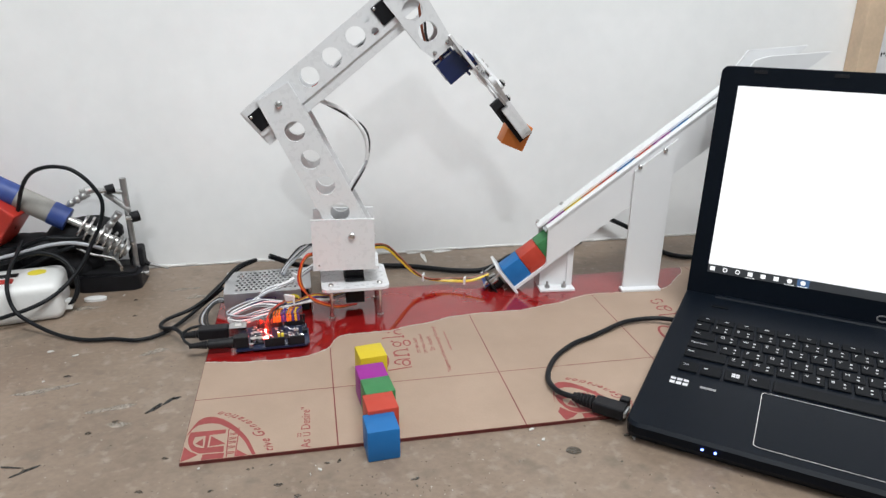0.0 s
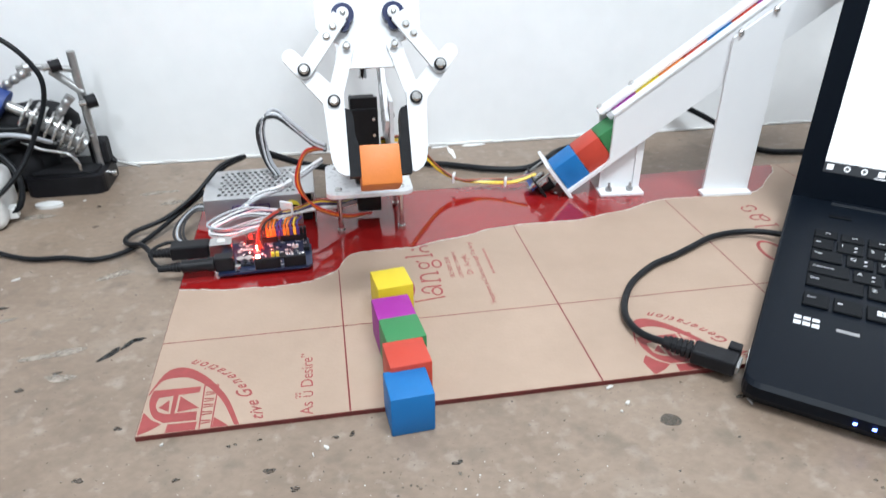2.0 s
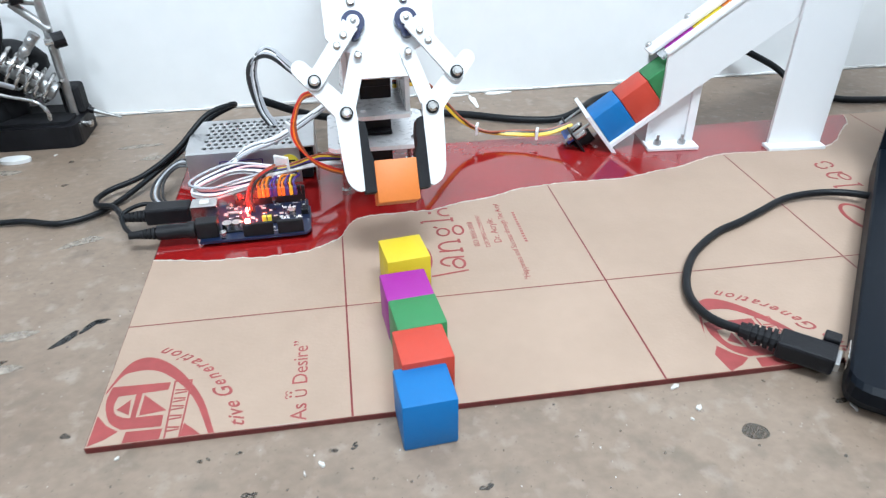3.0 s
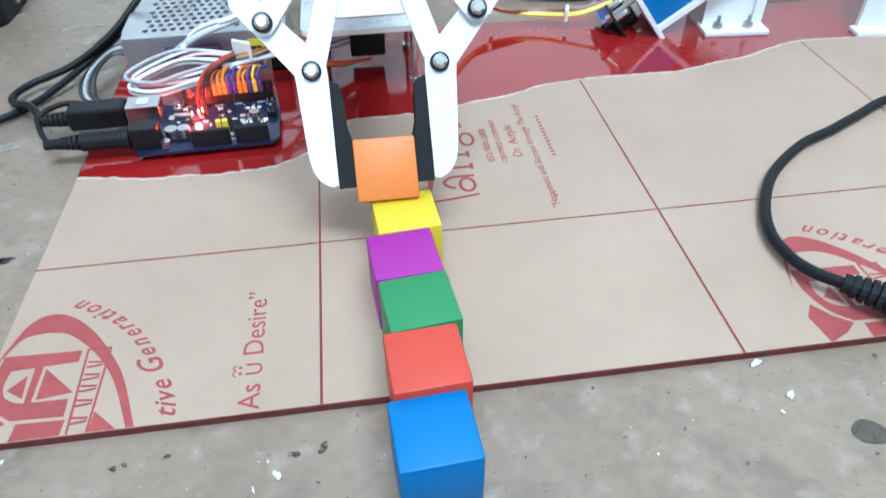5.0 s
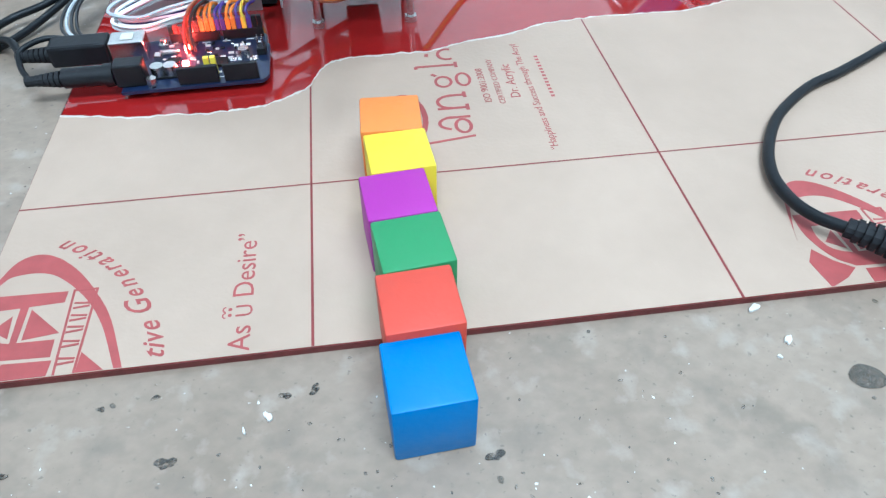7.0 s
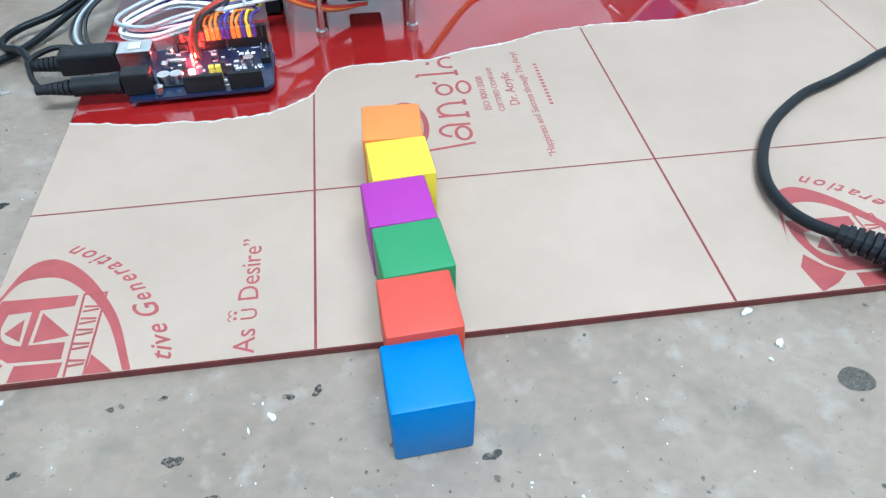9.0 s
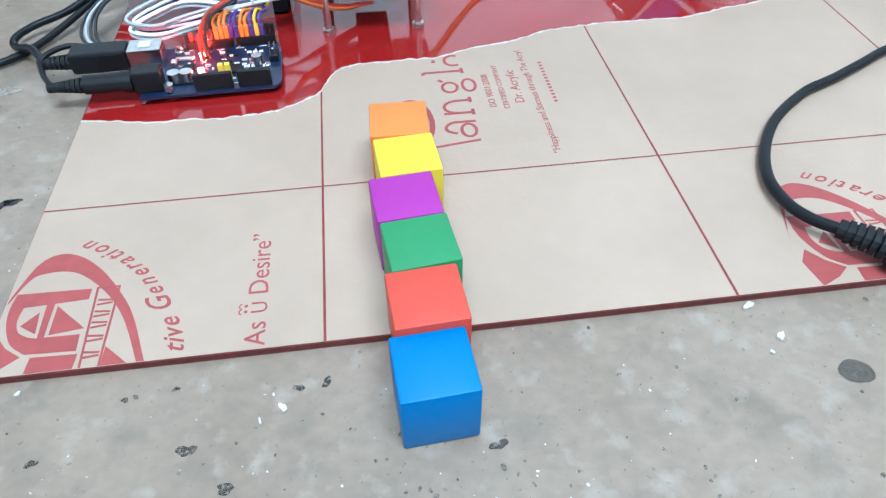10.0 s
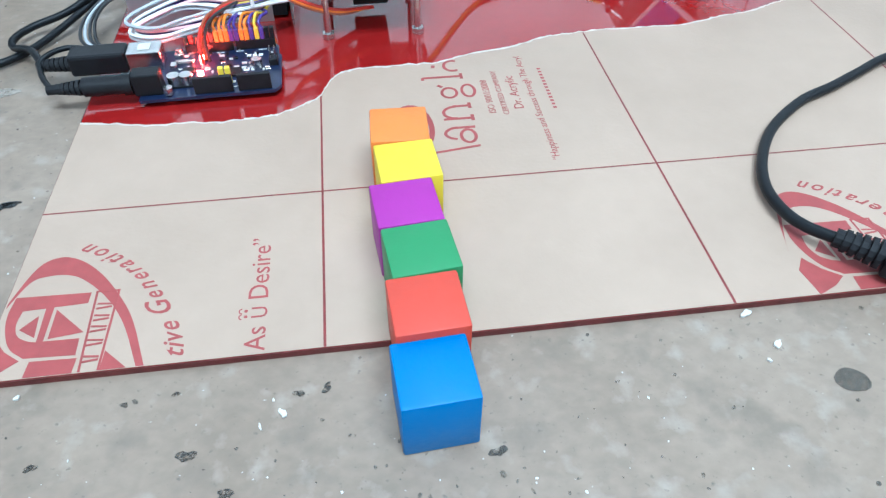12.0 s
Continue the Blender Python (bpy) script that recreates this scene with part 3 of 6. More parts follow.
def large_mark(paper, ox, whole):
    bm = nb()
    layer = [0]

    def ringband(cx, cy, rx, ry, w):
        layer[0] += 1
        slab(bm, ring_pts(ox + cx, cy, rx, ry, 24), PRINT - 0.00004, PRINT + 0.000006 * layer[0], [ring_pts(ox + cx, cy, rx - w, ry - w, 24)])

    def stem(x0, y0, x1, y1, w=0.0017):
        layer[0] += 1
        add_flat(bm, strip_pts(((ox + x0, y0), (ox + x1, y1)), w), lift=0.000006 * layer[0])

    def bow(cx, cy, rx, ry, a0, a1, w=0.0016):
        layer[0] += 1
        add_flat(bm, strip_pts(ring_pts(ox + cx, cy, rx, ry, 12, a0, a1), w), lift=0.000006 * layer[0])
    ringband(0.0680, 0.0310, 0.0042, 0.0058, 0.0016)
    bow(0.0650, 0.0335, 0.0075, 0.0048, 100, 250)
    stem(0.0610, 0.0378, 0.0722, 0.0378)
    stem(0.0582, 0.0452, 0.0722, 0.0452)
    stem(0.0722, 0.0430, 0.0722, 0.0478)
    bow(0.0650, 0.0505, 0.0062, 0.0050, 90, 270)
    stem(0.0640, 0.0557, 0.0722, 0.0557)
    stem(0.0722, 0.0535, 0.0722, 0.0582)
    ringband(0.0640, 0.0680, 0.0045, 0.0052, 0.0015)
    ringband(0.0738, 0.0690, 0.0040, 0.0062, 0.0015)
    stem(0.0610, 0.0735, 0.0590, 0.0755)
    stem(0.0520, 0.0830, 0.0722, 0.0830)
    stem(0.0722, 0.0805, 0.0722, 0.0855)
    stem(0.0520, 0.0810, 0.0520, 0.0832)
    if whole:
        ringband(0.0690, 0.0960, 0.0042, 0.0058, 0.0016)
        bow(0.0650, 0.0985, 0.0075, 0.0048, 100, 250)
        stem(0.0610, 0.1030, 0.0722, 0.1030)
        bow(0.0630, 0.1150, 0.0036, 0.0044, 90, 330)
        bow(0.0694, 0.1170, 0.0036, 0.0044, -90, 150)
    else:
        bow(0.0690, 0.0935, 0.0045, 0.0050, 60, 300)
        stem(0.0585, 0.0925, 0.0590, 0.0950, 0.0020)
    stem(0.0500, 0.0198, 0.0722, 0.0230, 0.0013)
    ringband(0.0425, 0.0400, 0.0105, 0.0195, 0.0026)
    part("print", bm, INK, paper, "large red mark in plain rings and stems")


# ---- blocks ----
EDGE = 0.0240
HALF = 0.0128


def block(colour, m, label):
    b = part("toy_block", box(nb(), -EDGE / 2, -EDGE / 2, -HALF, EDGE / 2, EDGE / 2, HALF, 0.0009, seg=2), BLOCKS[colour], None, smooth=True)
    b.matrix_world = m
    return tagged(b, label, "block", group="coloured wooden blocks")


ROW = dict(  # colour: place and turn before the push, place and turn after it, height of its base
    yellow=((0.0341, 0.0132, 8), (0.0356, -0.0160, 4), TOP + 0.0003), purple=((0.0317, -0.0212, 5.5), (0.0327, -0.0403, 5), TOP + 0.0003),
    green=((0.0344, -0.0440, 6.5), (0.0355, -0.0642, 6), TOP + 0.0003), red=((0.0340, -0.0680, 5.5), (0.0349, -0.0886, 3.5), TOP + 0.0003),
    blue=((0.0319, -0.0907, 4.3), (0.0342, -0.1122, 3.6), 0.0002))
ROW_BLOCKS = {}


def row_blocks():
    for c, (a, b, z) in ROW.items():
        ROW_BLOCKS[c] = block(c, pose(a[0], a[1], z + HALF, 0, 0, a[2]), c + " painted wooden block standing in a row on the table")
    ROW_BLOCKS["orange"] = block("orange", pose(0.19, 0.155, 0.19), "orange painted wooden block carried by the robot gripper")


# ---- the robot arm ----
AXIS = (0.030, 0.155)
SHOULDER, UPPER, FORE = 0.094 - TOP, 0.145, 0.151
ARM = {}
SIDE = Matrix(((1, 0, 0, 0), (0, 0, -1, 0), (0, 1, 0, 0), (0, 0, 0, 1)))  # outline (x, y) to the upright plane (x, z), thickness along -y


def upright(bm, outline, y0, y1, holes=()):
    """A plate standing in the plane of the arm, between y0 and y1."""
    return slab(bm, outline, -y0, -y1, holes, SIDE)


def robot_arm():
    a = thing("robot_arm", pose(AXIS[0], AXIS[1], TOP), "white acrylic robot arm with servo joints, standing on steel posts", "robot arm")
    bolts = [(-0.025, -0.0225), (0.025, -0.0225), (-0.025, 0.0225), (0.025, 0.0225)]
    part("base_plate", slab(nb(), rrect(-0.0345, -0.033, 0.0345, 0.033, 0.007), 0.0355, 0.0385, [rrect(-0.0105, -0.012, 0.0105, 0.028, 0.001)]), WHITE, a, "white acrylic base plate")
    for x, y in bolts:
        bm = cyl(nb(), (x, y, 0.0002), (x, y, 0.0365), 0.0020, 12)
        for z in (0.0002, 0.0318):
            cyl(bm, (x, y, z), (x, y, z + 0.0032), 0.0036, 6)
        part("post", bm, STEEL, a, "threaded steel post", smooth=True)
        screw("screw", a, (x, y, 0.0387), (0, 0, 1), 0.0030, 0.0020)
    bm = box(nb(), -0.0098, -0.011, 0.0125, 0.0098, 0.027, 0.050, 0.001)
    box(bm, -0.0098, -0.017, 0.040, 0.0098, 0.033, 0.0425, 0.0004)
    part("base_servo", bm, BLACK, a, "black base servo")
    # turret
    t = part("turret", slab(nb(), rrect(-0.041, -0.0215, 0.026, 0.0215, 0.002), 0.0545, 0.0575,
                            [ring_pts(x, y, 0.0022, n=10) for x, y in ((-0.012, 0.008), (0.012, 0.008), (-0.012, -0.008), (0.016, -0.010), (0.016, 0.010))]), WHITE, a, "white acrylic turret bracket")
    for y in (-0.0215, 0.0185):
        part("side_plate", upright(nb(), [(-0.040, 0.0575), (0.0225, 0.0575), (0.0225, 0.1085), (-0.040, 0.1085)], y, y + 0.003, [ring_pts(0, SHOULDER, 0.002, n=10)]), WHITE, t)
        screw("screw", t, (0, y - 0.0002 if y < 0 else y + 0.0032, SHOULDER), (0, -1 if y < 0 else 1, 0), 0.0034, 0.0026)
        screw("screw", t, (-0.034, y - 0.0002 if y < 0 else y + 0.0032, 0.0605), (0, -1 if y < 0 else 1, 0), 0.0010, 0.0006)
    bm = box(nb(), -0.030, -0.0105, 0.0720, 0.0105, 0.0105, 0.1000, 0.001)
    box(bm, 0.0060, -0.0105, 0.0630, 0.0085, 0.0105, 0.1085, 0.0004)
    cyl(bm, (0, -0.0185, SHOULDER), (0, 0.0105, SHOULDER), 0.006, 16)
    part("shoulder_servo", bm, BLACK, t, "black shoulder servo")
    for z in (0.081, 0.094):
        bm = cyl(nb(), (0.008, 0.0065, z), (0.018, 0.0065, z), 0.0013, 10)
        part("bolt", bm, STEEL, t, smooth=True)
    part("hub", cyl(nb(), (0, 0, 0.0495), (0, 0, 0.0545), 0.009, 20), BLACK, t)
    # lower link: two drilled side plates and spacers
    lo = part("lower_link", upright(nb(), [(-0.012, -0.0208), (0.120, -0.0200), (0.1590, -0.0178), (0.1565, 0.0168), (0.100, 0.0172), (-0.006, 0.0178), (-0.016, 0.010), (-0.016, -0.014)], -0.0180, -0.0150,
                                    [ring_pts(d, -0.0008, 0.0096, n=28) for d in (0.0266, 0.0571, 0.0861, 0.1164)] + [ring_pts(0.145, 0, 0.002, n=8)]), WHITE, a, "white drilled lower arm link")
    part("far_plate", upright(nb(), [(-0.012, -0.0208), (0.120, -0.0200), (0.1590, -0.0178), (0.1565, 0.0168), (0.100, 0.0172), (-0.006, 0.0178), (-0.016, 0.010), (-0.016, -0.014)], 0.0150, 0.0180,
                              [ring_pts(d, -0.0008, 0.0096, n=28) for d in (0.0266, 0.0571, 0.0861, 0.1164)]), WHITE, lo)
    for d, h in ((0.060, -0.014), (0.100, -0.013)):
        part("spacer", cyl(nb(), (d, -0.0150, h), (d, 0.0150, h), 0.0022, 10), WHITE, lo, smooth=True)
    for s in (-1, 1):
        screw("screw", lo, (0.145, s * 0.0182, 0), (0, s, 0), 0.0036, 0.0028)
    for k, (col, dx) in enumerate((("grey", 0.0), ("white", 0.0014), ("black", -0.0014), ("white", 0.0006))):
        bm = tube(nb(), [(0.150 + dx, 0.004 - k * 0.002, -0.012), (0.134, 0.003 - k * 0.0015, -0.030), (0.108 + dx, 0.002, -0.050), (0.082, 0.001 - k * 0.001, -0.058 + dx), (0.058, 0.0, -0.047),
                        (0.042 + dx, 0.002, -0.024), (0.030, 0.003 - k * 0.001, -0.006)], 0.0019, 7)
        part("wire", bm, WIRE[col], lo, smooth=True)
    # upper link: an open channel with the elbow and wrist servos
    up = part("upper_link", upright(nb(), [(-0.0324, -0.0132), (0.158, -0.0148), (0.163, -0.010), (0.163, 0.010), (0.156, 0.0158), (-0.0324, 0.0164)], -0.0145, -0.0115,
                                    [ring_pts(d, 0.0006, 0.0095, n=28) for d in (0.0380, 0.0655, 0.0948)] + [ring_pts(0.1123, 0.0066, 0.0036, n=14), ring_pts(0.1120, -0.0069, 0.0036, n=14)]
                                    + [[(0.121, -0.009), (0.139, -0.009), (0.139, 0.011), (0.121, 0.011)]]), WHITE, a, "white drilled upper arm link")
    part("far_plate", upright(nb(), [(-0.0324, -0.0132), (0.158, -0.0148), (0.163, -0.010), (0.163, 0.010), (0.156, 0.0158), (-0.0324, 0.0164)], 0.0115, 0.0145,
                              [ring_pts(d, 0.0006, 0.0095, n=28) for d in (0.0380, 0.0655, 0.0948)]), WHITE, up)
    part("floor_plate", box(nb(), -0.0335, -0.0128, -0.0232, 0.134, 0.0128, -0.0208, 0.0004), WHITE, up)
    for y in (-0.0128, 0.0108):
        part("flange", box(nb(), -0.0330, y, -0.0209, 0.134, y + 0.0020, -0.0120, 0.0003), WHITE, up)
    part("end_plate", box(nb(), -0.0346, -0.0112, -0.0207, -0.0325, 0.0112, 0.0160, 0.0003), WHITE, up)
    part("wrist_servo", box(nb(), 0.1215, -0.0158, -0.0085, 0.1385, 0.0110, 0.0105, 0.0006), BLACK, up, "black wrist servo")
    part("elbow_servo", box(nb(), -0.0305, -0.0158, -0.0088, -0.0160, 0.0110, 0.0098, 0.0006), BLACK, up, "black elbow servo")
    for d in (-0.028, -0.017):
        screw("screw", up, (d, -0.0160, 0.007 if d < -0.02 else -0.006), (0, -1, 0), 0.0014, 0.0008)
    for d, h in ((0.1235, 0.0085), (0.1365, -0.0065)):
        screw("screw", up, (d, -0.0160, h), (0, -1, 0), 0.0014, 0.0008)
    for k, col in enumerate(("red", "black", "white")):
        part("wire", tube(nb(), [(0.0, 0.003 * k - 0.003, -0.004), (0.04, 0.003 * k - 0.004, -0.010), (0.075, 0.003 - 0.003 * k, -0.012 + 0.003 * k), (0.115, 0.002, -0.008), (0.150, -0.004, 0.004), (0.166, -0.002 * k, 0.016)], 0.0011, 6), WIRE[col], up, smooth=True)
    # wrist link
    wr = part("wrist_link", upright(nb(), [(-0.014, -0.0130), (-0.008, -0.0165), (0.048, -0.0158), (0.0620, -0.0118), (0.0602, 0.0113), (0.018, 0.0165), (-0.012, 0.0150)], -0.0180, -0.0150,
                                    [ring_pts(0.0140, -0.0005, 0.0092, n=26), ring_pts(0.0374, -0.0014, 0.0090, n=26)]), WHITE, a, "white drilled wrist link")
    part("far_plate", upright(nb(), [(-0.014, -0.0130), (-0.008, -0.0165), (0.048, -0.0158), (0.0620, -0.0118), (0.0602, 0.0113), (0.018, 0.0165), (-0.012, 0.0150)], 0.0150, 0.0180,
                              [ring_pts(0.0140, -0.0005, 0.0092, n=26), ring_pts(0.0374, -0.0014, 0.0090, n=26)]), WHITE, wr)
    part("cross_plate", box(nb(), 0.030, -0.0150, 0.0080, 0.062, 0.0150, 0.0105, 0.0004), WHITE, wr)
    for d, h in ((0.0560, -0.0084), (0.0556, 0.0070), (0.0, 0.0)):
        for s in (-1, 1):
            screw("screw", wr, (d, s * 0.0182, h), (0, s, 0), 0.0020, 0.0014)
    part("wire", tube(nb(), [(0.005, 0.0, 0.016), (0.022, -0.003, 0.008), (0.045, -0.002, -0.006), (0.068, 0.0, -0.004)], 0.0013, 6), WIRE["black"], wr, smooth=True)
    part("wire", tube(nb(), [(0.003, 0.002, 0.016), (0.020, 0.001, 0.005), (0.045, 0.002, -0.008), (0.068, 0.003, -0.006)], 0.0013, 6), WIRE["brown"], wr, smooth=True)
    # gripper plate with the two finger servos
    gp = part("gripper_plate", slab(nb(), [(0.052, -0.031), (0.088, -0.031), (0.0935, -0.0265), (0.098, -0.016), (0.112, -0.014), (0.112, 0.014), (0.098, 0.016), (0.0935, 0.0265), (0.088, 0.031), (0.052, 0.031)],
                                    0.0105, 0.0130, [ring_pts(0.081, s * 0.0149, 0.0067, n=18) for s in (-1, 1)]), WHITE, a, "white acrylic gripper plate")
    for s in (-1, 1):
        y = s * 0.0149
        bm = box(nb(), 0.0655, y - 0.006, -0.0150, 0.0885, y + 0.006, 0.0080, 0.0006)
        box(bm, 0.0610, y - 0.006, 0.0040, 0.0930, y + 0.006, 0.0062, 0.0004)
        cyl(bm, (0.081, y, 0.008), (0.081, y, 0.0172), 0.0066, 20)
        cyl(bm, (0.0875, y, 0.008), (0.0875, y, 0.0172), 0.0036, 12)
        part("finger_servo", bm, BLUE_SERVO, gp, "small blue finger servo")
        part("horn", cyl(nb(), (0.081, y, 0.0165), (0.081, y, 0.0190), 0.0036, 16), WHITE, gp, smooth=True)
        screw("screw", gp, (0.081, y, 0.0190), (0, 0, 1), 0.0017, 0.0010)
        screw("screw", gp, (0.0685, y, 0.0132), (0, 0, 1), 0.0026, 0.0018)
        screw("screw", gp, (0.0995, s * 0.0141, 0.0165), (0, 0, 1), 0.0023, 0.0016)
    ARM.update(turret=t, lower=lo, upper=up, wrist=wr, grip=gp)

    def bar(d, w, z0, z1):
        """A bar with round ends from the origin to d along x."""
        return slab(nb(), ring_pts(d, 0, w / 2, None, 10, -90, 90) + ring_pts(0, 0, w / 2, None, 10, 90, 270), z0, z1)
    for s, tag in ((-1, "r"), (1, "l")):
        cr = part("crank", slab(nb(), ring_pts(CRANK, 0, 0.0046, None, 10, -90, 90) + [(0.0030, 0.0046), (0.0030, -0.0046)], 0.0190, 0.0215), WHITE, a, "white crank bar of the gripper")
        for d in (0.0105, 0.0175):
            screw("screw", cr, (d, 0, 0.0216), (0, 0, 1), 0.0022, 0.0014)
        part("washer", cyl(nb(), (CRANK, 0, 0.0215), (CRANK, 0, 0.0232), 0.0037, 16), RUBBER, cr)
        screw("screw", cr, (CRANK, 0, 0.0233), (0, 0, 1), 0.0028, 0.0018)
        fo = part("follower", bar(FOLLOW, 0.0088, 0.0131, 0.0144), WHITE, a, "white follower bar of the gripper")
        # finger: origin at its pivot on the follower; x towards the tip, y outwards
        q = ring_pts(-0.0265, 0.0228, 0.0046, None, 10, 229.3, 49.3)
        q += [(0.0010, 0.0064), (0.0060, 0.0060), (0.0240, 0.0050), (0.0330, 0.0043), (0.0375, 0.0032), (0.0408, 0.0012), (0.0428, -0.0014), (0.0436, -0.0036), (0.0430, -0.0056), (0.0030, -0.0058), (-0.0035, -0.0054)]
        fi = part("finger", slab(nb(), [(x, s * y) for x, y in q], 0.0145, 0.0188), WHITE, a, "white acrylic gripper finger")
        part("washer", cyl(nb(), (0, 0, 0.0186), (0, 0, 0.0203), 0.0037, 16), RUBBER, fi)
        screw("screw", fi, (0, 0, 0.0204), (0, 0, 1), 0.0028, 0.0018)
        part("finger_body", slab(nb(), [(x, s * y) for x, y in ((0.0060, -0.0050), (0.0425, -0.0050), (0.0424, -0.0016), (0.0390, 0.0020), (0.0330, 0.0040), (0.0060, 0.0057))], 0.0080, 0.0146), WHITE, fi)
        pad = [(0.0040, -0.0058), (0.0055, -0.0095), (0.0110, -0.0105), (0.0200, -0.0106), (0.0260, -0.0122), (0.0445, -0.0122), (0.0445, -0.0058)]
        part("rubber_pad", slab(nb(), [(x, s * y) for x, y in pad], 0.0040, 0.0184), RUBBER, fi, "black foam rubber grip pad")
        ARM["crank_" + tag], ARM["follower_" + tag], ARM["finger_" + tag] = cr, fo, fi


# gripper four-bar, in the gripper's plane (along, outwards)
PIV_O, PIV_C = (0.081, 0.0149), (0.0995, 0.0141)
REST_A, REST_P = (0.114, 0.0396), (0.132, 0.0241)
CRANK = math.dist(PIV_O, REST_A)
FOLLOW = math.dist(PIV_C, REST_P)
LINKAP = math.dist(REST_A, REST_P)
REST_ANGLE = math.atan2(REST_A[1] - PIV_O[1], REST_A[0] - PIV_O[0])
REST_FINGER = math.atan2(REST_A[1] - REST_P[1], REST_A[0] - REST_P[0])


def four_bar(opening):
    """Crank angle, follower angle and finger turn (degrees) with the finger's pivot, for a crank opened by so many degrees."""
    th = REST_ANGLE + radians(opening)
    ax, ay = PIV_O[0] + CRANK * math.cos(th), PIV_O[1] + CRANK * math.sin(th)
    dx, dy = ax - PIV_C[0], ay - PIV_C[1]
    d = math.hypot(dx, dy)
    k = (FOLLOW ** 2 + d * d - LINKAP ** 2) / (2 * FOLLOW * d)
    fa = math.atan2(dy, dx) - math.acos(max(-1, min(1, k)))
    px, py = PIV_C[0] + FOLLOW * math.cos(fa), PIV_C[1] + FOLLOW * math.sin(fa)
    turn = math.atan2(ay - py, ax - px) - REST_FINGER
    return math.degrees(th), math.degrees(fa), math.degrees(turn), (px, py)


# ---- the block chute ----
SLOPE = 37.7
CH = pose(0.2145, 0.1715, TOP, 0, 0, -4.5)


def chute():
    c = thing("block_chute", CH, "white plastic sloping block chute on two legs", "chute")
    tilt = pose(0, 0, 0.0030, 0, -SLOPE, 0)

    def tilted(bm):
        bmesh.ops.transform(bm, matrix=tilt, verts=bm.verts)
        return bm
    part("channel_floor", tilted(box(nb(), 0.0, 0.0, 0.0, 0.345, 0.0275, 0.003, 0.0004)), CHUTEW, c, "white channel floor")
    part("front_wall", tilted(upright(nb(), [(0.0, 0.0), (0.345, 0.0), (0.345, 0.0368), (0.072, 0.0368), (0.069, 0.0345), (0.046, 0.0050), (0.042, 0.0032), (0.0, 0.0030)], -0.003, 0.0)), CHUTEW, c, "white channel side wall")
    part("wall_lip", tilted(box(nb(), 0.070, -0.0045, 0.0368, 0.343, 0.004, 0.0390, 0.0004)), CHUTEW, c)
    part("back_wall", tilted(upright(nb(), [(0.0, 0.0), (0.345, 0.0), (0.345, 0.0340), (0.064, 0.0340), (0.060, 0.028), (0.045, 0.0030)], 0.0275, 0.0305)), CHUTEW, c, "white channel side wall")
    part("clear_cover", tilted(box(nb(), 0.066, 0.003, 0.0326, 0.300, 0.0274, 0.0333, 0.0002)), CLEAR, c, "clear plastic cover strip")
    part("cover_rail", tilted(box(nb(), 0.062, 0.0175, 0.0341, 0.340, 0.0310, 0.0378, 0.001)), CHUTEW, c)
    for d in (0.066, 0.100):
        p = tilt @ Vector((d, 0.0288, 0.0379))
        screw("screw", c, p, tilt.to_3x3() @ Vector((0, 0, 1)), 0.0026, 0.002)
    part("stop_plate", tilted(box(nb(), -0.0030, -0.007, -0.004, 0.0, 0.034, 0.036, 0.0004)), CHUTEW, c, "white end stop plate")
    part("inner_floor", tilted(box(nb(), 0.0735, 0.0001, 0.0031, 0.344, 0.0274, 0.0089, 0.0003)), CHUTEW, c)
    # upper loading tray
    part("tray_wall", upright(nb(), [(0.226, 0.2290), (0.246, 0.2560), (0.262, 0.2600), (0.330, 0.2645), (0.300, 0.2420), (0.268, 0.2200)], -0.003, 0.0), CHUTEW, c)
    part("tray_wall", upright(nb(), [(0.232, 0.2330), (0.254, 0.2640), (0.322, 0.2690), (0.296, 0.2420), (0.270, 0.2200)], 0.0275, 0.0305), CHUTEW, c)
    part("tray_floor", box(nb(), 0.270, 0.0, 0.2390, 0.302, 0.0275, 0.2415, 0.0004), CHUTEW, c)
    # short leg below the low end
    l1 = part("leg", box(nb(), 0.0285, 0.004, 0.0, 0.0305, 0.030, 0.052), CHUTEW, c, "short white angle leg")
    bm = upright(nb(), [(0.0285, 0.0), (0.0665, 0.0), (0.0665, 0.0570), (0.0285, 0.0270)], 0.006, 0.009)
    part("web", bm, CHUTEW, l1)
    part("web", upright(nb(), [(0.0600, 0.0), (0.0665, 0.0), (0.0665, 0.0570), (0.0600, 0.0520)], 0.0035, 0.006), CHUTEW, l1)
    part("foot", box(nb(), 0.0270, -0.008, 0.0, 0.0680, 0.009, 0.0030, 0.0006), CHUTEW, l1)
    for x in (0.0365, 0.0560):
        bm = cyl(nb(), (x, -0.001, 0.003), (x, -0.001, 0.0105), 0.0012, 10)
        cyl(bm, (x, -0.001, 0.003), (x, -0.001, 0.0062), 0.0030, 6)
        part("bolt", bm, DULL, l1)
    # tall leg in front of the channel
    l2 = part("leg", upright(nb(), [(0.1240, 0.0025), (0.1665, 0.0025), (0.1680, 0.1420), (0.1740, 0.1720), (0.1700, 0.1745), (0.1250, 0.1400)], -0.0075, -0.0045), CHUTEW, c, "tall white angle leg")
    part("flange", box(nb(), 0.1640, -0.0045, 0.0, 0.1668, 0.022, 0.1250, 0.0004), CHUTEW, l2)
    part("foot", box(nb(), 0.1205, -0.0165, 0.0, 0.1668, -0.0046, 0.0030, 0.0006), CHUTEW, l2)
    for x, z in ((0.1300, 0.1445), (0.1565, 0.1625)):
        screw("screw", l2, (x, -0.0077, z), (0, -1, 0), 0.0026, 0.002)
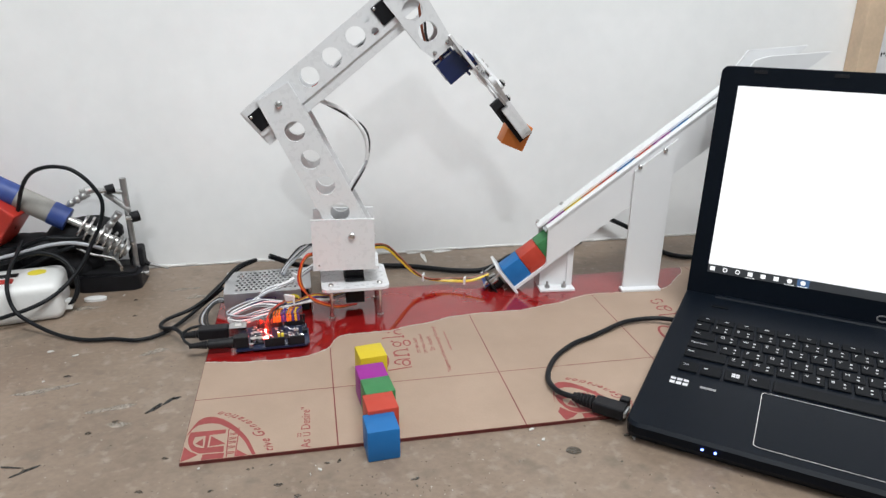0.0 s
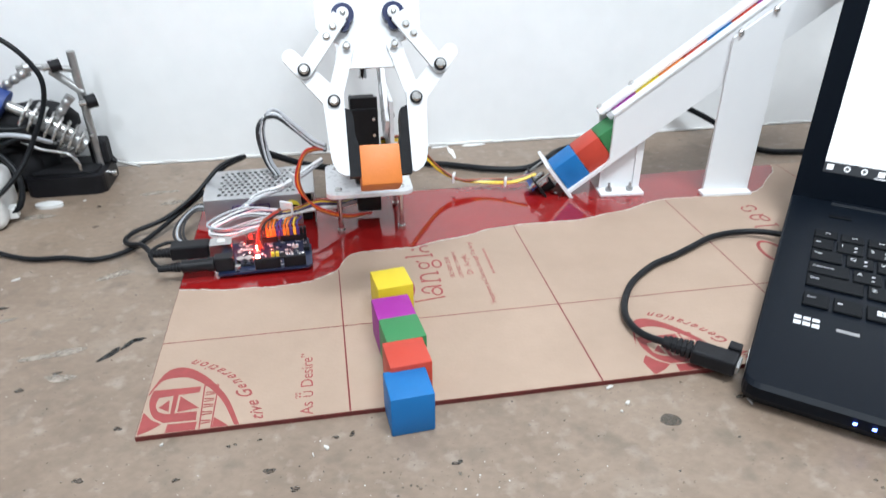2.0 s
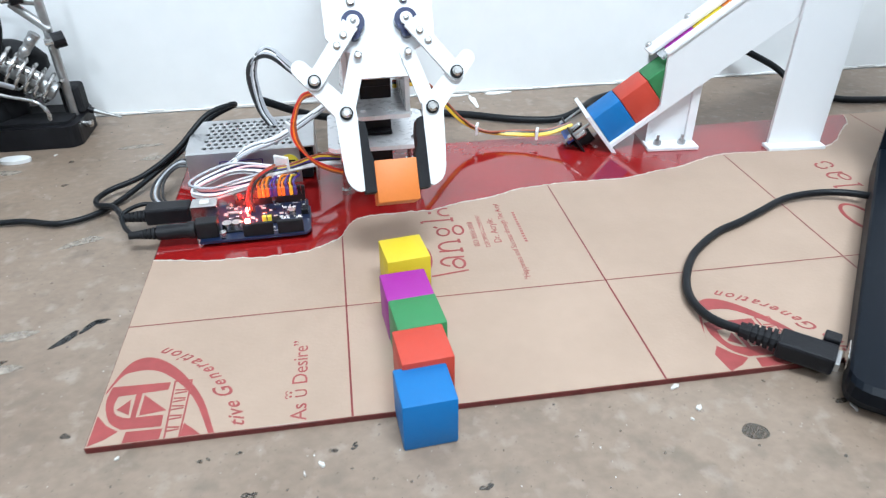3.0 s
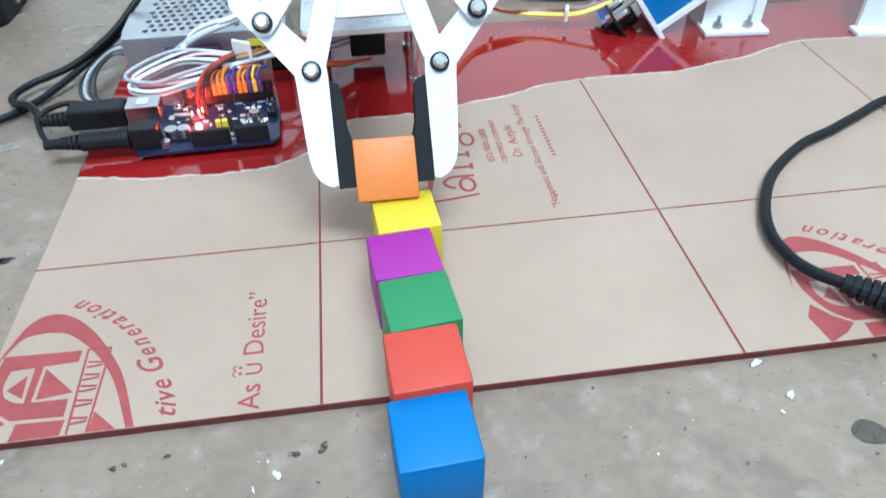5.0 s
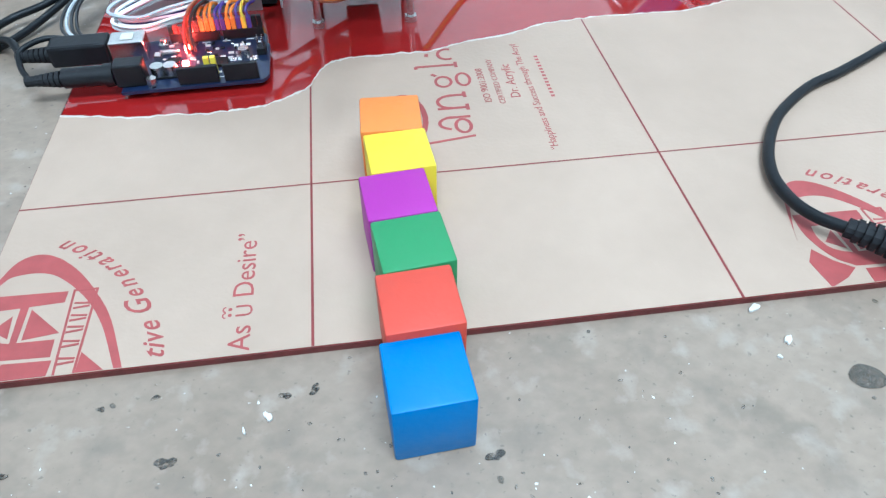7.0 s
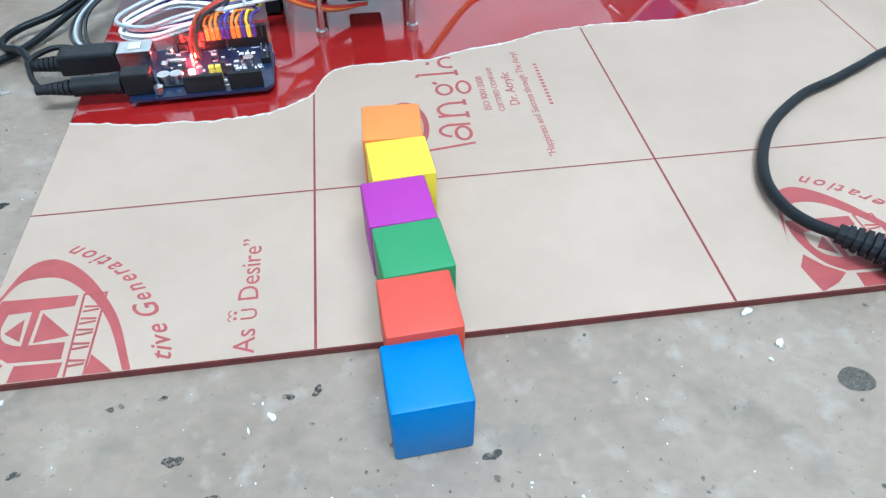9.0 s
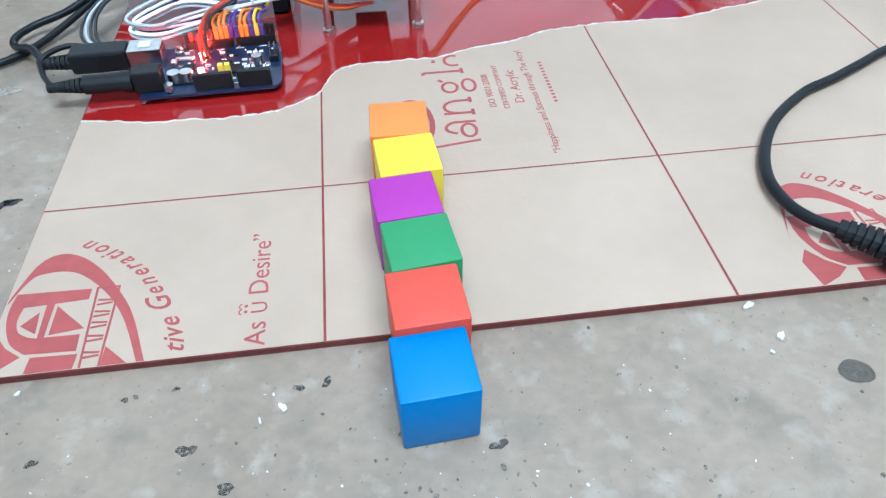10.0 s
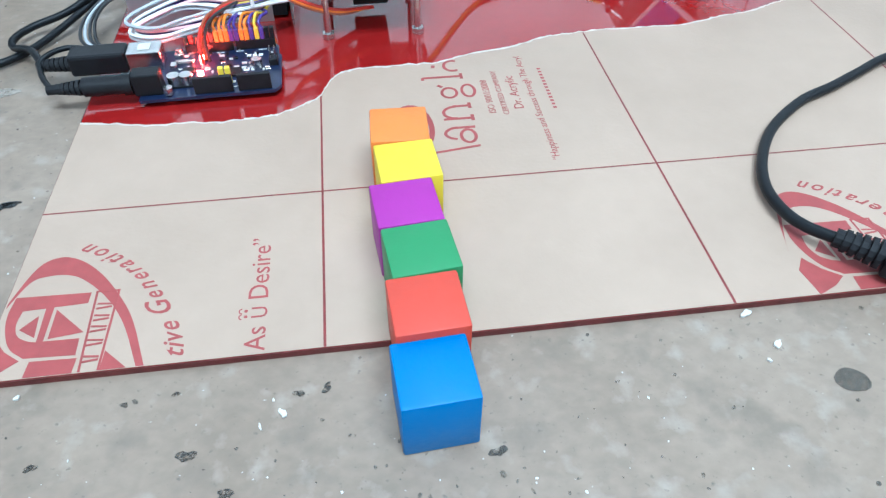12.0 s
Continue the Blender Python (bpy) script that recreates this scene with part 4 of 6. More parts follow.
    for i, col in enumerate(("blue", "red", "green", "purple", "yellow", "orange", "red", "blue", "red", "purple", "blue")):
        d = 0.0005 + EDGE / 2 + i * (EDGE + 0.0002)
        m = CH @ tilt @ pose(d, 0.0005 + EDGE / 2, 0.0031 + EDGE / 2)
        if i > 2:
            m = CH @ tilt @ pose(d, 0.0026 + EDGE / 2, 0.0090 + EDGE / 2)
        block(col, m, col + " painted wooden block waiting in the white chute")
    # the colour sensor behind the stop plate
    s = thing("sensor_module", CH @ tilt @ pose(-0.0035, 0.014, 0.012, 0, 0, 0), "small black sensor board on spacers behind the chute's stop plate", "sensor")
    part("board", box(nb(), -0.0165, -0.017, -0.019, -0.0149, 0.017, 0.019, 0.0003), BLACK, s)
    for y in (-0.0145, 0.0145):
        for z in (-0.0155, 0.0155):
            part("spacer", cyl(nb(), (-0.0225, y, z), (-0.0002, y, z), 0.0012, 8), DULL, s)
            part("nut", cyl(nb(), (-0.0195, y, z), (-0.0165, y, z), 0.0026, 6), STEEL, s)
    part("lens_tube", cyl(nb(), (-0.0149, 0, 0), (-0.0035, 0, 0), 0.0058, 18), BLACK, s)
    for y, z in ((-0.008, 0.0085), (0.008, 0.0085), (-0.008, -0.0085), (0.008, -0.0085)):
        part("led", sphere(cyl(nb(), (-0.0149, y, z), (-0.0075, y, z), 0.0024, 12), (-0.0075, y, z), 0.0024), STEEL, s, "clear round lamp")
    part("header", box(nb(), -0.0225, -0.010, 0.009, -0.0165, 0.010, 0.0135, 0.0003), WIRE["blue"], s, "blue plug row")
    for k in range(3):
        part("chip", box(nb(), -0.0185, -0.010 + k * 0.007, -0.010, -0.0165, -0.006 + k * 0.007, -0.005, 0.0002), DULL, s)


# ---- the laptop ----
LAP = pose(0.2123, -0.1165, 0, 0, 0, math.degrees(math.atan2(-0.629, 0.779)))


def laptop():
    l = thing("laptop", LAP, "open dark slate laptop with a bright white screen", "laptop")
    W, D = 0.382, 0.276
    prof = [(0.0095, 0.0035), (0.266, 0.0035), (D, 0.0100), (D, 0.0250), (0.2675, 0.0256), (0.0075, 0.0187), (0.0045, 0.0165), (0.0055, 0.0095)]
    bm = nb()
    for x, inset, back in ((0.0, 0.0012, 0.0085), (0.0012, 0.0, 0.0052), (0.0030, 0.0, 0.0026), (0.0060, 0.0, 0.0008), (0.0095, 0.0, 0.0),
                           (W - 0.0095, 0.0, 0.0), (W - 0.0030, 0.0, 0.0026), (W - 0.0012, 0.0, 0.0052), (W, 0.0012, 0.0085)):
        ring = [bm.verts.new((x, y, z)) for y, z in [(p[0] + (inset + back if p[0] < 0.1 else -inset), p[1] + (inset if p[1] < 0.012 else -inset)) for p in prof]]
        if len(bm.faces) == 0:
            bm.faces.new(ring)
        else:
            for k in range(len(ring)):
                bm.faces.new((prev[k], prev[(k + 1) % len(ring)], ring[(k + 1) % len(ring)], ring[k]))
        prev = ring
    bm.faces.new(prev[::-1])
    base = part("base", bm, LAPTOP, l, "dark slate laptop base")
    sl = math.atan2(0.0255 - 0.0185, 0.260)

    def deck(y):
        return 0.0185 + (y - 0.002) * math.tan(sl)

    def on_deck(x, y, dz=0.0):
        return pose(x, y, deck(y) + dz, math.degrees(sl))
    for x, y in ((0.03, 0.03), (0.352, 0.03), (0.03, 0.24), (0.352, 0.24)):
        part("rubber_foot", cyl(nb(), (x, y, 0.0001), (x, y, 0.004), 0.006, 14), RUBBER, base)
    # keyboard
    pitch = 0.0193
    rows = [(0.1985, 0.0110, [0.92] * 17, {}), (0.1800, 0.0155, [0.82] + [1.0] * 12 + [1.85, 1, 1], dict(zip(range(1, 11), "1234567890"))),
            (0.1617, 0.0155, [1.17] + [1.0] * 12 + [1.5, 1, 1], {0: "Tab", **dict(zip(range(1, 11), "QWERTYUIOP"))}),
            (0.1422, 0.0155, [1.43] + [1.0] * 11 + [2.24, 1, 1], {0: "Caps Lock", **dict(zip(range(1, 10), "ASDFGHJKL"))}),
            (0.1243, 0.0155, [1.90] + [1.0] * 10 + [2.77, 1, 1], {0: "Shift", **dict(zip(range(1, 8), "ZXCVBNM"))}),
            (0.0985, 0.0160, [0.92, 0.97, 0.98, 0.97, 5.2, 1.0, 1.0, 1, 1, 1, 1], {0: "Ctrl", 3: "Alt"})]
    caps = {}
    letters = nb()
    for y, dep, widths, text in rows:
        x = 0.0220
        for i, w in enumerate(widths):
            wd = w * pitch - 0.0024
            key = (round(wd, 5), dep)
            if key not in caps:
                caps[key] = part("key", box(nb(), 0, 0, 0, wd, dep, 0.0017, 0.0005, seg=1), KEYCAP, base)
                k = caps[key]
            else:
                k = new("key", caps[key].data)
                k.parent = base
            k.matrix_local = on_deck(x, y, 0.0001)
            m = on_deck(x + 0.002, y + dep * 0.55, 0.00185)
            word = text.get(i, "")
            if word:
                g = lettering(word, 0.0052 if len(word) == 1 else 0.0032, m)
                me = bpy.data.meshes.new("tmp")
                g.to_mesh(me)
                letters.from_mesh(me)
                bpy.data.meshes.remove(me)
                g.free()
                if len(word) == 1:
                    box(letters, 0.0088, -0.0052, 0, 0.0108, -0.0040, 0.00004, m=m)
                    box(letters, 0.0090, 0.0004, 0, 0.0110, 0.0022, 0.00004, m=m)
            elif dep > 0.0155 and i == 2:
                for u in (0.0035, 0.0068):
                    for v in (-0.0030, 0.0002):
                        box(letters, u, v, 0, u + 0.0030, v + 0.0028, 0.00004, m=m)
            elif wd < 0.02 and dep < 0.0155:
                box(letters, 0.0050, 0.0, 0, 0.0085, 0.0009, 0.00004, m=m)
            elif wd < 0.02:
                box(letters, 0.0, 0.0, 0, 0.0030, 0.0012, 0.00004, m=m)
            x += w * pitch
    tagged(part("key_legend", letters, LEGEND, base), "white key legends", kind="stuff")
    part("power_button", box(nb(), 0.0, 0, 0, 0.016, 0.006, 0.0006, 0.0002, m=on_deck(0.0297, 0.2380, 0.0001)), KEYCAP, base)
    # touchpad with its bright rim
    rim = slab(nb(), rrect(0, 0, 0.108, 0.078, 0.004), 0.0, 0.0003, [rrect(0.0006, 0.0006, 0.1074, 0.0774, 0.0036)], m=on_deck(0.0887, 0.0163, 0.0001))
    pad = part("touchpad", slab(nb(), rrect(0, 0, 0.1070, 0.077, 0.0036), 0.0, 0.0002, m=on_deck(0.0892, 0.0168, 0.0001)), LAPTOP, base)
    part("rim", rim, STEEL, pad, "bright metal rim")
    bm = nb()
    for i in range(3):
        box(bm, 0.0 + i * 0.0052, 0.0065, 0, 0.0042 + i * 0.0052, 0.0100, 0.0001, m=on_deck(0.0190, 0.0755, 0.0001))
        box(bm, 0.0 + i * 0.0052, 0.0, 0, 0.0042 + i * 0.0052, 0.0042, 0.0001, m=on_deck(0.0190, 0.0755, 0.0001))
    part("sticker", bm, LEGEND, base, "white printed sticker marks")
    part("sticker", box(nb(), 0, 0, 0, 0.0125, 0.0032, 0.0001, m=on_deck(0.0430, 0.0775, 0.0001)), DULL, base, "small grey sticker")
    for x in (0.0560, 0.0650):
        part("status_light", box(nb(), x, 0.0040, 0.0120, x + 0.0018, 0.0056, 0.0132), BLUELED, base, "small blue status light")
    part("usb_socket", box(nb(), -0.0006, 0.028, 0.0075, 0.004, 0.043, 0.0150, 0.0004), STEEL, base)
    # lid
    H = 0.243
    lid = part("lid", slab(nb(), rrect(0, 0, W, H, 0.007), -0.0085, 0.0, m=pose(0, 0.2676, 0.0169, 81.35)), LAPTOP, l, "dark slate laptop lid and bezel")
    lm = pose(0, 0.2676, 0.0169, 81.35)
    part("hinge", cyl(nb(), (0.03, 0.2660, 0.0225), (0.352, 0.2660, 0.0225), 0.0050, 14), LAPTOP, base)
    sx0, sx1, sy0, sy1 = 0.0175, W - 0.0175, 0.0328, 0.2242
    part("screen", box(nb(), sx0, sy0 + 0.0085, 0.0001, sx1, sy1, 0.0004, m=lm), SCREEN, lid, "bright white blank screen")
    bar = part("taskbar", box(nb(), sx0, sy0, 0.0001, sx1, sy0 + 0.0084, 0.0004, m=lm), TASK, lid, "dark taskbar with white icons")
    for i in range(8):
        x = sx0 + 0.0042 + i * 0.0122
        if i == 7:
            part("button", box(nb(), x - 0.0048, sy0 + 0.0003, 0.0004, x + 0.0062, sy0 + 0.0081, 0.0005, m=lm), TASKLIT, lid)
        ic = nb()
        if i in (1, 2, 6, 7):
            slab(ic, ring_pts(x + 0.0005, sy0 + 0.0045, 0.0024, n=16), 0.0004, 0.0007, [ring_pts(x + 0.0005, sy0 + 0.0045, 0.0014, n=16)] if i < 3 else (), m=lm)
        else:
            box(ic, x - 0.0020, sy0 + 0.0022, 0.0004, x + 0.0028, sy0 + 0.0065, 0.0007, m=lm)
        if i in (3, 6, 7):
            box(ic, x - 0.0040, sy0 + 0.0003, 0.0004, x + 0.0050, sy0 + 0.0009, 0.0008, m=lm)
        part("icon", ic, SCREEN, lid)
    bm = slab(nb(), ring_pts(0.180, 0.016, 0.0055, 0.0035, 20), 0.0001, 0.0003, [ring_pts(0.180, 0.016, 0.0042, 0.0022, 20)], m=lm)
    part("badge", bm, DULL, lid, "grey badge in plain shape")
    part("webcam", cyl(nb(), lm @ Vector((W / 2, H - 0.008, 0.0)), lm @ Vector((W / 2, H - 0.008, 0.0004)), 0.002, 12), BLACK, lid)
    for x in (0.03, 0.10, W - 0.03):
        part("bumper", box(nb(), x, H - 0.0060, 0.0, x + 0.012, H - 0.0030, 0.0010, 0.0003, m=lm), RUBBER, lid)


# ---- electronics ----
BOARD = pose(-0.0868, 0.0736, TOP - 0.002, 0, 0, 1.6)


def controller_board():
    b = thing("controller_board", BOARD, "blue microcontroller board with red lights and jumper wires", "circuit board")
    L, D = 0.0680, 0.0465
    part("pcb", slab(nb(), [(0, 0), (0.0645, 0), (0.0665, 0.002), (L, 0.0045), (L, 0.0335), (0.0665, 0.0360), (0.0665, 0.0440), (0.0645, D), (0, D)], 0.0050, 0.0066,
                     [ring_pts(0.0140, 0.0025, 0.0016, n=12), ring_pts(0.0153, 0.0440, 0.0016, n=12)]), PCB, b, "blue printed circuit board")
    # added black slab: stands in for the shade beneath the circuit board
    part("under_shade", box(nb(), 0.006, 0.006, 0.0021, 0.064, 0.042, 0.0048, 0.0006), BLACK, b, "black slab for the shade under the board")
    u = part("usb_socket", box(nb(), -0.0075, 0.0272, 0.0067, 0.0090, 0.0390, 0.0172, 0.0005), STEEL, b, "bright square metal socket")
    part("tab", box(nb(), -0.002, 0.0300, 0.0172, 0.004, 0.0360, 0.0177, 0.0002), FLAKE, u)
    part("jack_socket", box(nb(), -0.0020, 0.0035, 0.0067, 0.0115, 0.0125, 0.0178, 0.0008), BLACK, b, "black round power socket")
    for i, (x0, x1) in enumerate(((0.0265, 0.0450), (0.0475, 0.0635))):
        part("header", box(nb(), x0, 0.0012, 0.0067, x1, 0.0037, 0.0152, 0.0003), BLACK, b, "black pin header")
    for i, (x0, x1) in enumerate(((0.0185, 0.0430), (0.0445, 0.0650))):
        part("header", box(nb(), x0, 0.0420, 0.0067, x1, 0.0445, 0.0118, 0.0003), BLACK, b, "black pin header")
    part("chip", box(nb(), 0.0400, 0.0150, 0.0067, 0.0480, 0.0225, 0.0080, 0.0002), BLACK, b)
    part("chip", box(nb(), 0.0185, 0.0215, 0.0067, 0.0245, 0.0260, 0.0080, 0.0002), BLACK, b)
    for x in (0.0160, 0.0220):
        cp = part("capacitor", cyl(nb(), (x, 0.0115, 0.0067), (x, 0.0115, 0.0125), 0.0031, 18), STEEL, b, "round silver capacitor", smooth=True)
        part("foot", box(nb(), x - 0.0033, 0.0082, 0.0066, x + 0.0033, 0.0148, 0.0078, 0.0002), BLACK, cp)
    part("post_screw", cyl(nb(), (0.0140, 0.0040, 0.0067), (0.0140, 0.0040, 0.0105), 0.0024, 6), STEEL, b)
    part("crystal", box(nb(), 0.0120, 0.0255, 0.0067, 0.0155, 0.0300, 0.0098, 0.0008), STEEL, b)
    part("crystal", box(nb(), 0.0150, 0.0300, 0.0067, 0.0235, 0.0330, 0.0092, 0.0010), STEEL, b)
    part("reset_button", cyl(box(nb(), 0.0130, 0.0375, 0.0067, 0.0180, 0.0415, 0.0090, 0.0003), (0.0155, 0.0395, 0.009), (0.0155, 0.0395, 0.0108), 0.0016, 12), STEEL, b)
    part("round_chip", cyl(nb(), (0.0560, 0.0220, 0.0067), (0.0560, 0.0220, 0.0120), 0.0026, 14), STEEL, b)
    part("pin_block", box(nb(), 0.0620, 0.0230, 0.0067, 0.0665, 0.0300, 0.0100, 0.0002), BLACK, b)
    for i in range(3):
        for j in range(2):
            part("pin", box(nb(), 0.0626 + j * 0.0024, 0.0236 + i * 0.0022, 0.0095, 0.0632 + j * 0.0024, 0.0242 + i * 0.0022, 0.0150), STEEL, b)
    rng = random.Random(7)
    for i in range(80):
        x, y = rng.uniform(0.013, 0.063), rng.uniform(0.007, 0.040)
        w, d = rng.choice(((0.0018, 0.0010), (0.0010, 0.0018), (0.0026, 0.0014)))
        part("component", box(nb(), x, y, 0.0067, x + w, y + d, 0.0075, 0.0001, seg=1), rng.choice((STEEL, BLACK, DULL, FLAKE)), b)
    bm = nb()
    for i in range(3):
        box(bm, 0.0500 + i * 0.0030, 0.0340, 0.0067, 0.0522 + i * 0.0030, 0.0364, 0.0068)
    for x in (0.028, 0.034, 0.044, 0.056):
        box(bm, x, 0.0404, 0.0067, x + 0.004, 0.0410, 0.0068)
        box(bm, x, 0.0056, 0.0067, x + 0.005, 0.0062, 0.0068)
    tagged(part("legend", bm, LEGEND, b), "white board print in bars", kind="stuff")
    for x, y in ((0.0258, 0.0345), (0.0262, 0.0190), (0.0200, 0.0395)):
        part("status_light", box(nb(), x, y, 0.0067, x + 0.0027, y + 0.0020, 0.0084, 0.0002), REDLED if x > 0.025 else STEEL, b, "glowing red status light" if x > 0.025 else "")
    # plugs and jumper wires standing in the far header
    cols = ["black", "red", "black", "black", "red", "black", "orange", "orange", "orange", "purple", "purple", "orange", "orange", "purple", "yellow", "purple", "black", "black"]
    for i, c in enumerate(cols):
        x = 0.0195 + i * 0.00262
        h = 0.0150
        w = part("jumper", box(nb(), x - 0.0011, 0.0422, 0.0118, x + 0.0011, 0.0444, 0.0118 + h * (0.28 if i < 5 else 0.42), 0.0002, seg=1), WIRE[c] if 4 < i < 16 else (WIRE[c] if i < 5 else BLACK), b, c + " jumper plug")
        if 3 < i < 16:
            e = rng.uniform(-0.004, 0.004)
            part("lead", tube(nb(), [(x, 0.0433, 0.0180), (x + e * 0.2, 0.0442, 0.0205), (x + 0.002 + e * 0.4, 0.0480, 0.0218 + 0.001 * (i % 3)), (x + 0.006 + e, 0.0570, 0.0180 + 0.002 * (i % 2)), (0.050 + 0.0015 * (i % 5), 0.072, 0.012 + 0.002 * (i % 4))], 0.0008, 6, 5), WIRE[c], w, smooth=True)
    for i, (c, x, x2) in enumerate((("red", 0.0345, 0.042), ("black", 0.0375, 0.045), ("brown", 0.0355, 0.040))):
        part("lead", tube(nb(), [(x - 0.006, 0.0290 + 0.002 * i, 0.0075), (x - 0.0065, 0.0320 + 0.002 * i, 0.0170), (x - 0.003, 0.0390, 0.0245 + 0.001 * i), (x2, 0.052, 0.0270), (x2 + 0.012, 0.068, 0.022 + 0.002 * i)], 0.0008, 6, 6), WIRE[c], b, smooth=True)
    for x, wd in ((0.0450, 0.0030), (0.0488, 0.0030), (0.0526, 0.0032)):
        part("printed_mark", box(nb(), x, 0.0200, 0.0066, x + wd, 0.0228, 0.0069, 0.0001, seg=1), WHITE, b, "white printed mark")
    part("jumper_cap", box(nb(), 0.0385, 0.0070, 0.0067, 0.0410, 0.0095, 0.0165, 0.0003), YELLOWS, b, "yellow jumper cap")
    part("jumper_cap", box(nb(), 0.0417, 0.0070, 0.0067, 0.0442, 0.0095, 0.0165, 0.0003), YELLOWS, b, "yellow jumper cap")
    # the two plugs at its short side
    p = thing("usb_plug", BOARD @ pose(-0.007, 0.0331, 0.0122), "black cable plug pushed into the controller board", "plug")
    part("body", box(nb(), -0.0290, -0.0065, -0.0055, -0.0010, 0.0065, 0.0055, 0.0015), BLACK, p)
    for k in range(6):
        part("rib", cyl(nb(), (-0.0310 - k * 0.0024, 0, -0.001), (-0.0294 - k * 0.0024, 0, -0.001), 0.0040 - 0.0002 * k, 14), RUBBER, p)
    part("boot", cyl(nb(), (-0.0455, 0, -0.001), (-0.0290, 0, -0.001), 0.0026, 12), RUBBER, p)
    q = thing("power_plug", BOARD @ pose(-0.002, 0.0080, 0.0118), "black round power plug pushed into the controller board", "plug")
    part("body", cyl(nb(), (-0.0230, 0, 0), (-0.0005, 0, 0), 0.0047, 18), BLACK, q, smooth=True)
    part("boot", cyl(nb(), (-0.0400, 0, 0), (-0.0230, 0, 0), 0.0024, 12), RUBBER, q)
    part("collar", cyl(nb(), (-0.0045, 0, 0), (-0.0004, 0, 0), 0.0054, 18), BLACK, q, smooth=True)
    for k in range(6):
        part("rib", cyl(nb(), (-0.0260 - k * 0.0024, 0, 0), (-0.0244 - k * 0.0024, 0, 0), 0.0038 - 0.0003 * k, 14), RUBBER, q)


def power_supply():
    s = thing("power_supply", pose(-0.1040, 0.1560, TOP, 0, 0, 1.0), "silver switching power supply with a perforated top", "power supply")
    L, D, H = 0.088, 0.060, 0.0275
    holes = []
    for j in range(8):
        for i in range(13):
            cx, cy = 0.012 + i * 0.0050 + (0.0025 if j % 2 else 0), 0.008 + j * 0.0064
            holes.append(ring_pts(cx, cy, 0.0017, 0.0022, 8))
    part("top", slab(nb(), [(0, 0), (L, 0), (L, D), (0, D)], H - 0.0010, H, holes), SILVER_CAN, s, "perforated silver lid")
    part("inside", box(nb(), 0.002, 0.002, 0.002, L - 0.002, D - 0.002, H - 0.006), BLACK, s)
    part("front_panel", box(nb(), 0, -0.0010, 0, L - 0.010, 0, H, 0.0003), SILVER_CAN, s)
    part("back_panel", box(nb(), 0, D, 0, L, D + 0.001, H, 0.0003), SILVER_CAN, s)
    part("end_panel", box(nb(), -0.0010, 0.008, 0, 0, D, H, 0.0003), SILVER_CAN, s)
    part("end_panel", box(nb(), L, 0, 0, L + 0.001, D, H, 0.0003), SILVER_CAN, s)
    bm = slab(nb(), rrect(0.022, 0.010, 0.052, 0.021, 0.001), 0.0011, 0.0013, [rrect(0.0226, 0.0106, 0.0514, 0.0204, 0.0008)], m=SIDE)
    for i in range(6):
        upright(bm, [(0.0255 + i * 0.0040, 0.0130), (0.0280 + i * 0.0040, 0.0130), (0.0280 + i * 0.0040, 0.0180), (0.0255 + i * 0.0040, 0.0180)], -0.0013, -0.0011)
    part("label_print", bm, WIRE["purple"], s, "dark printed label in bars")
    y = part("warning_sticker", slab(nb(), ring_pts(0.070, 0.0140, 0.0075, 0.0085, 24), 0.0011, 0.0014, m=SIDE), YELLOWS, s, "yellow round warning sticker")
    bm = nb()
    for i in range(3):
        upright(bm, [(0.0655, 0.0090 + i * 0.004), (0.0745, 0.0090 + i * 0.004), (0.0745, 0.0102 + i * 0.004), (0.0655, 0.0102 + i * 0.004)], -0.0017, -0.0015)
    part("print", bm, BLACK, y)


def cord(name, pts, r, material, label, category="cable", seg=10, n=10):
    return tagged(part(name, tube(nb(), pts, r, seg, n), material, smooth=True), label, category)


LOOM_FOOT = Vector((-0.046, 0.1980, 0.0320))
LOOM = {}


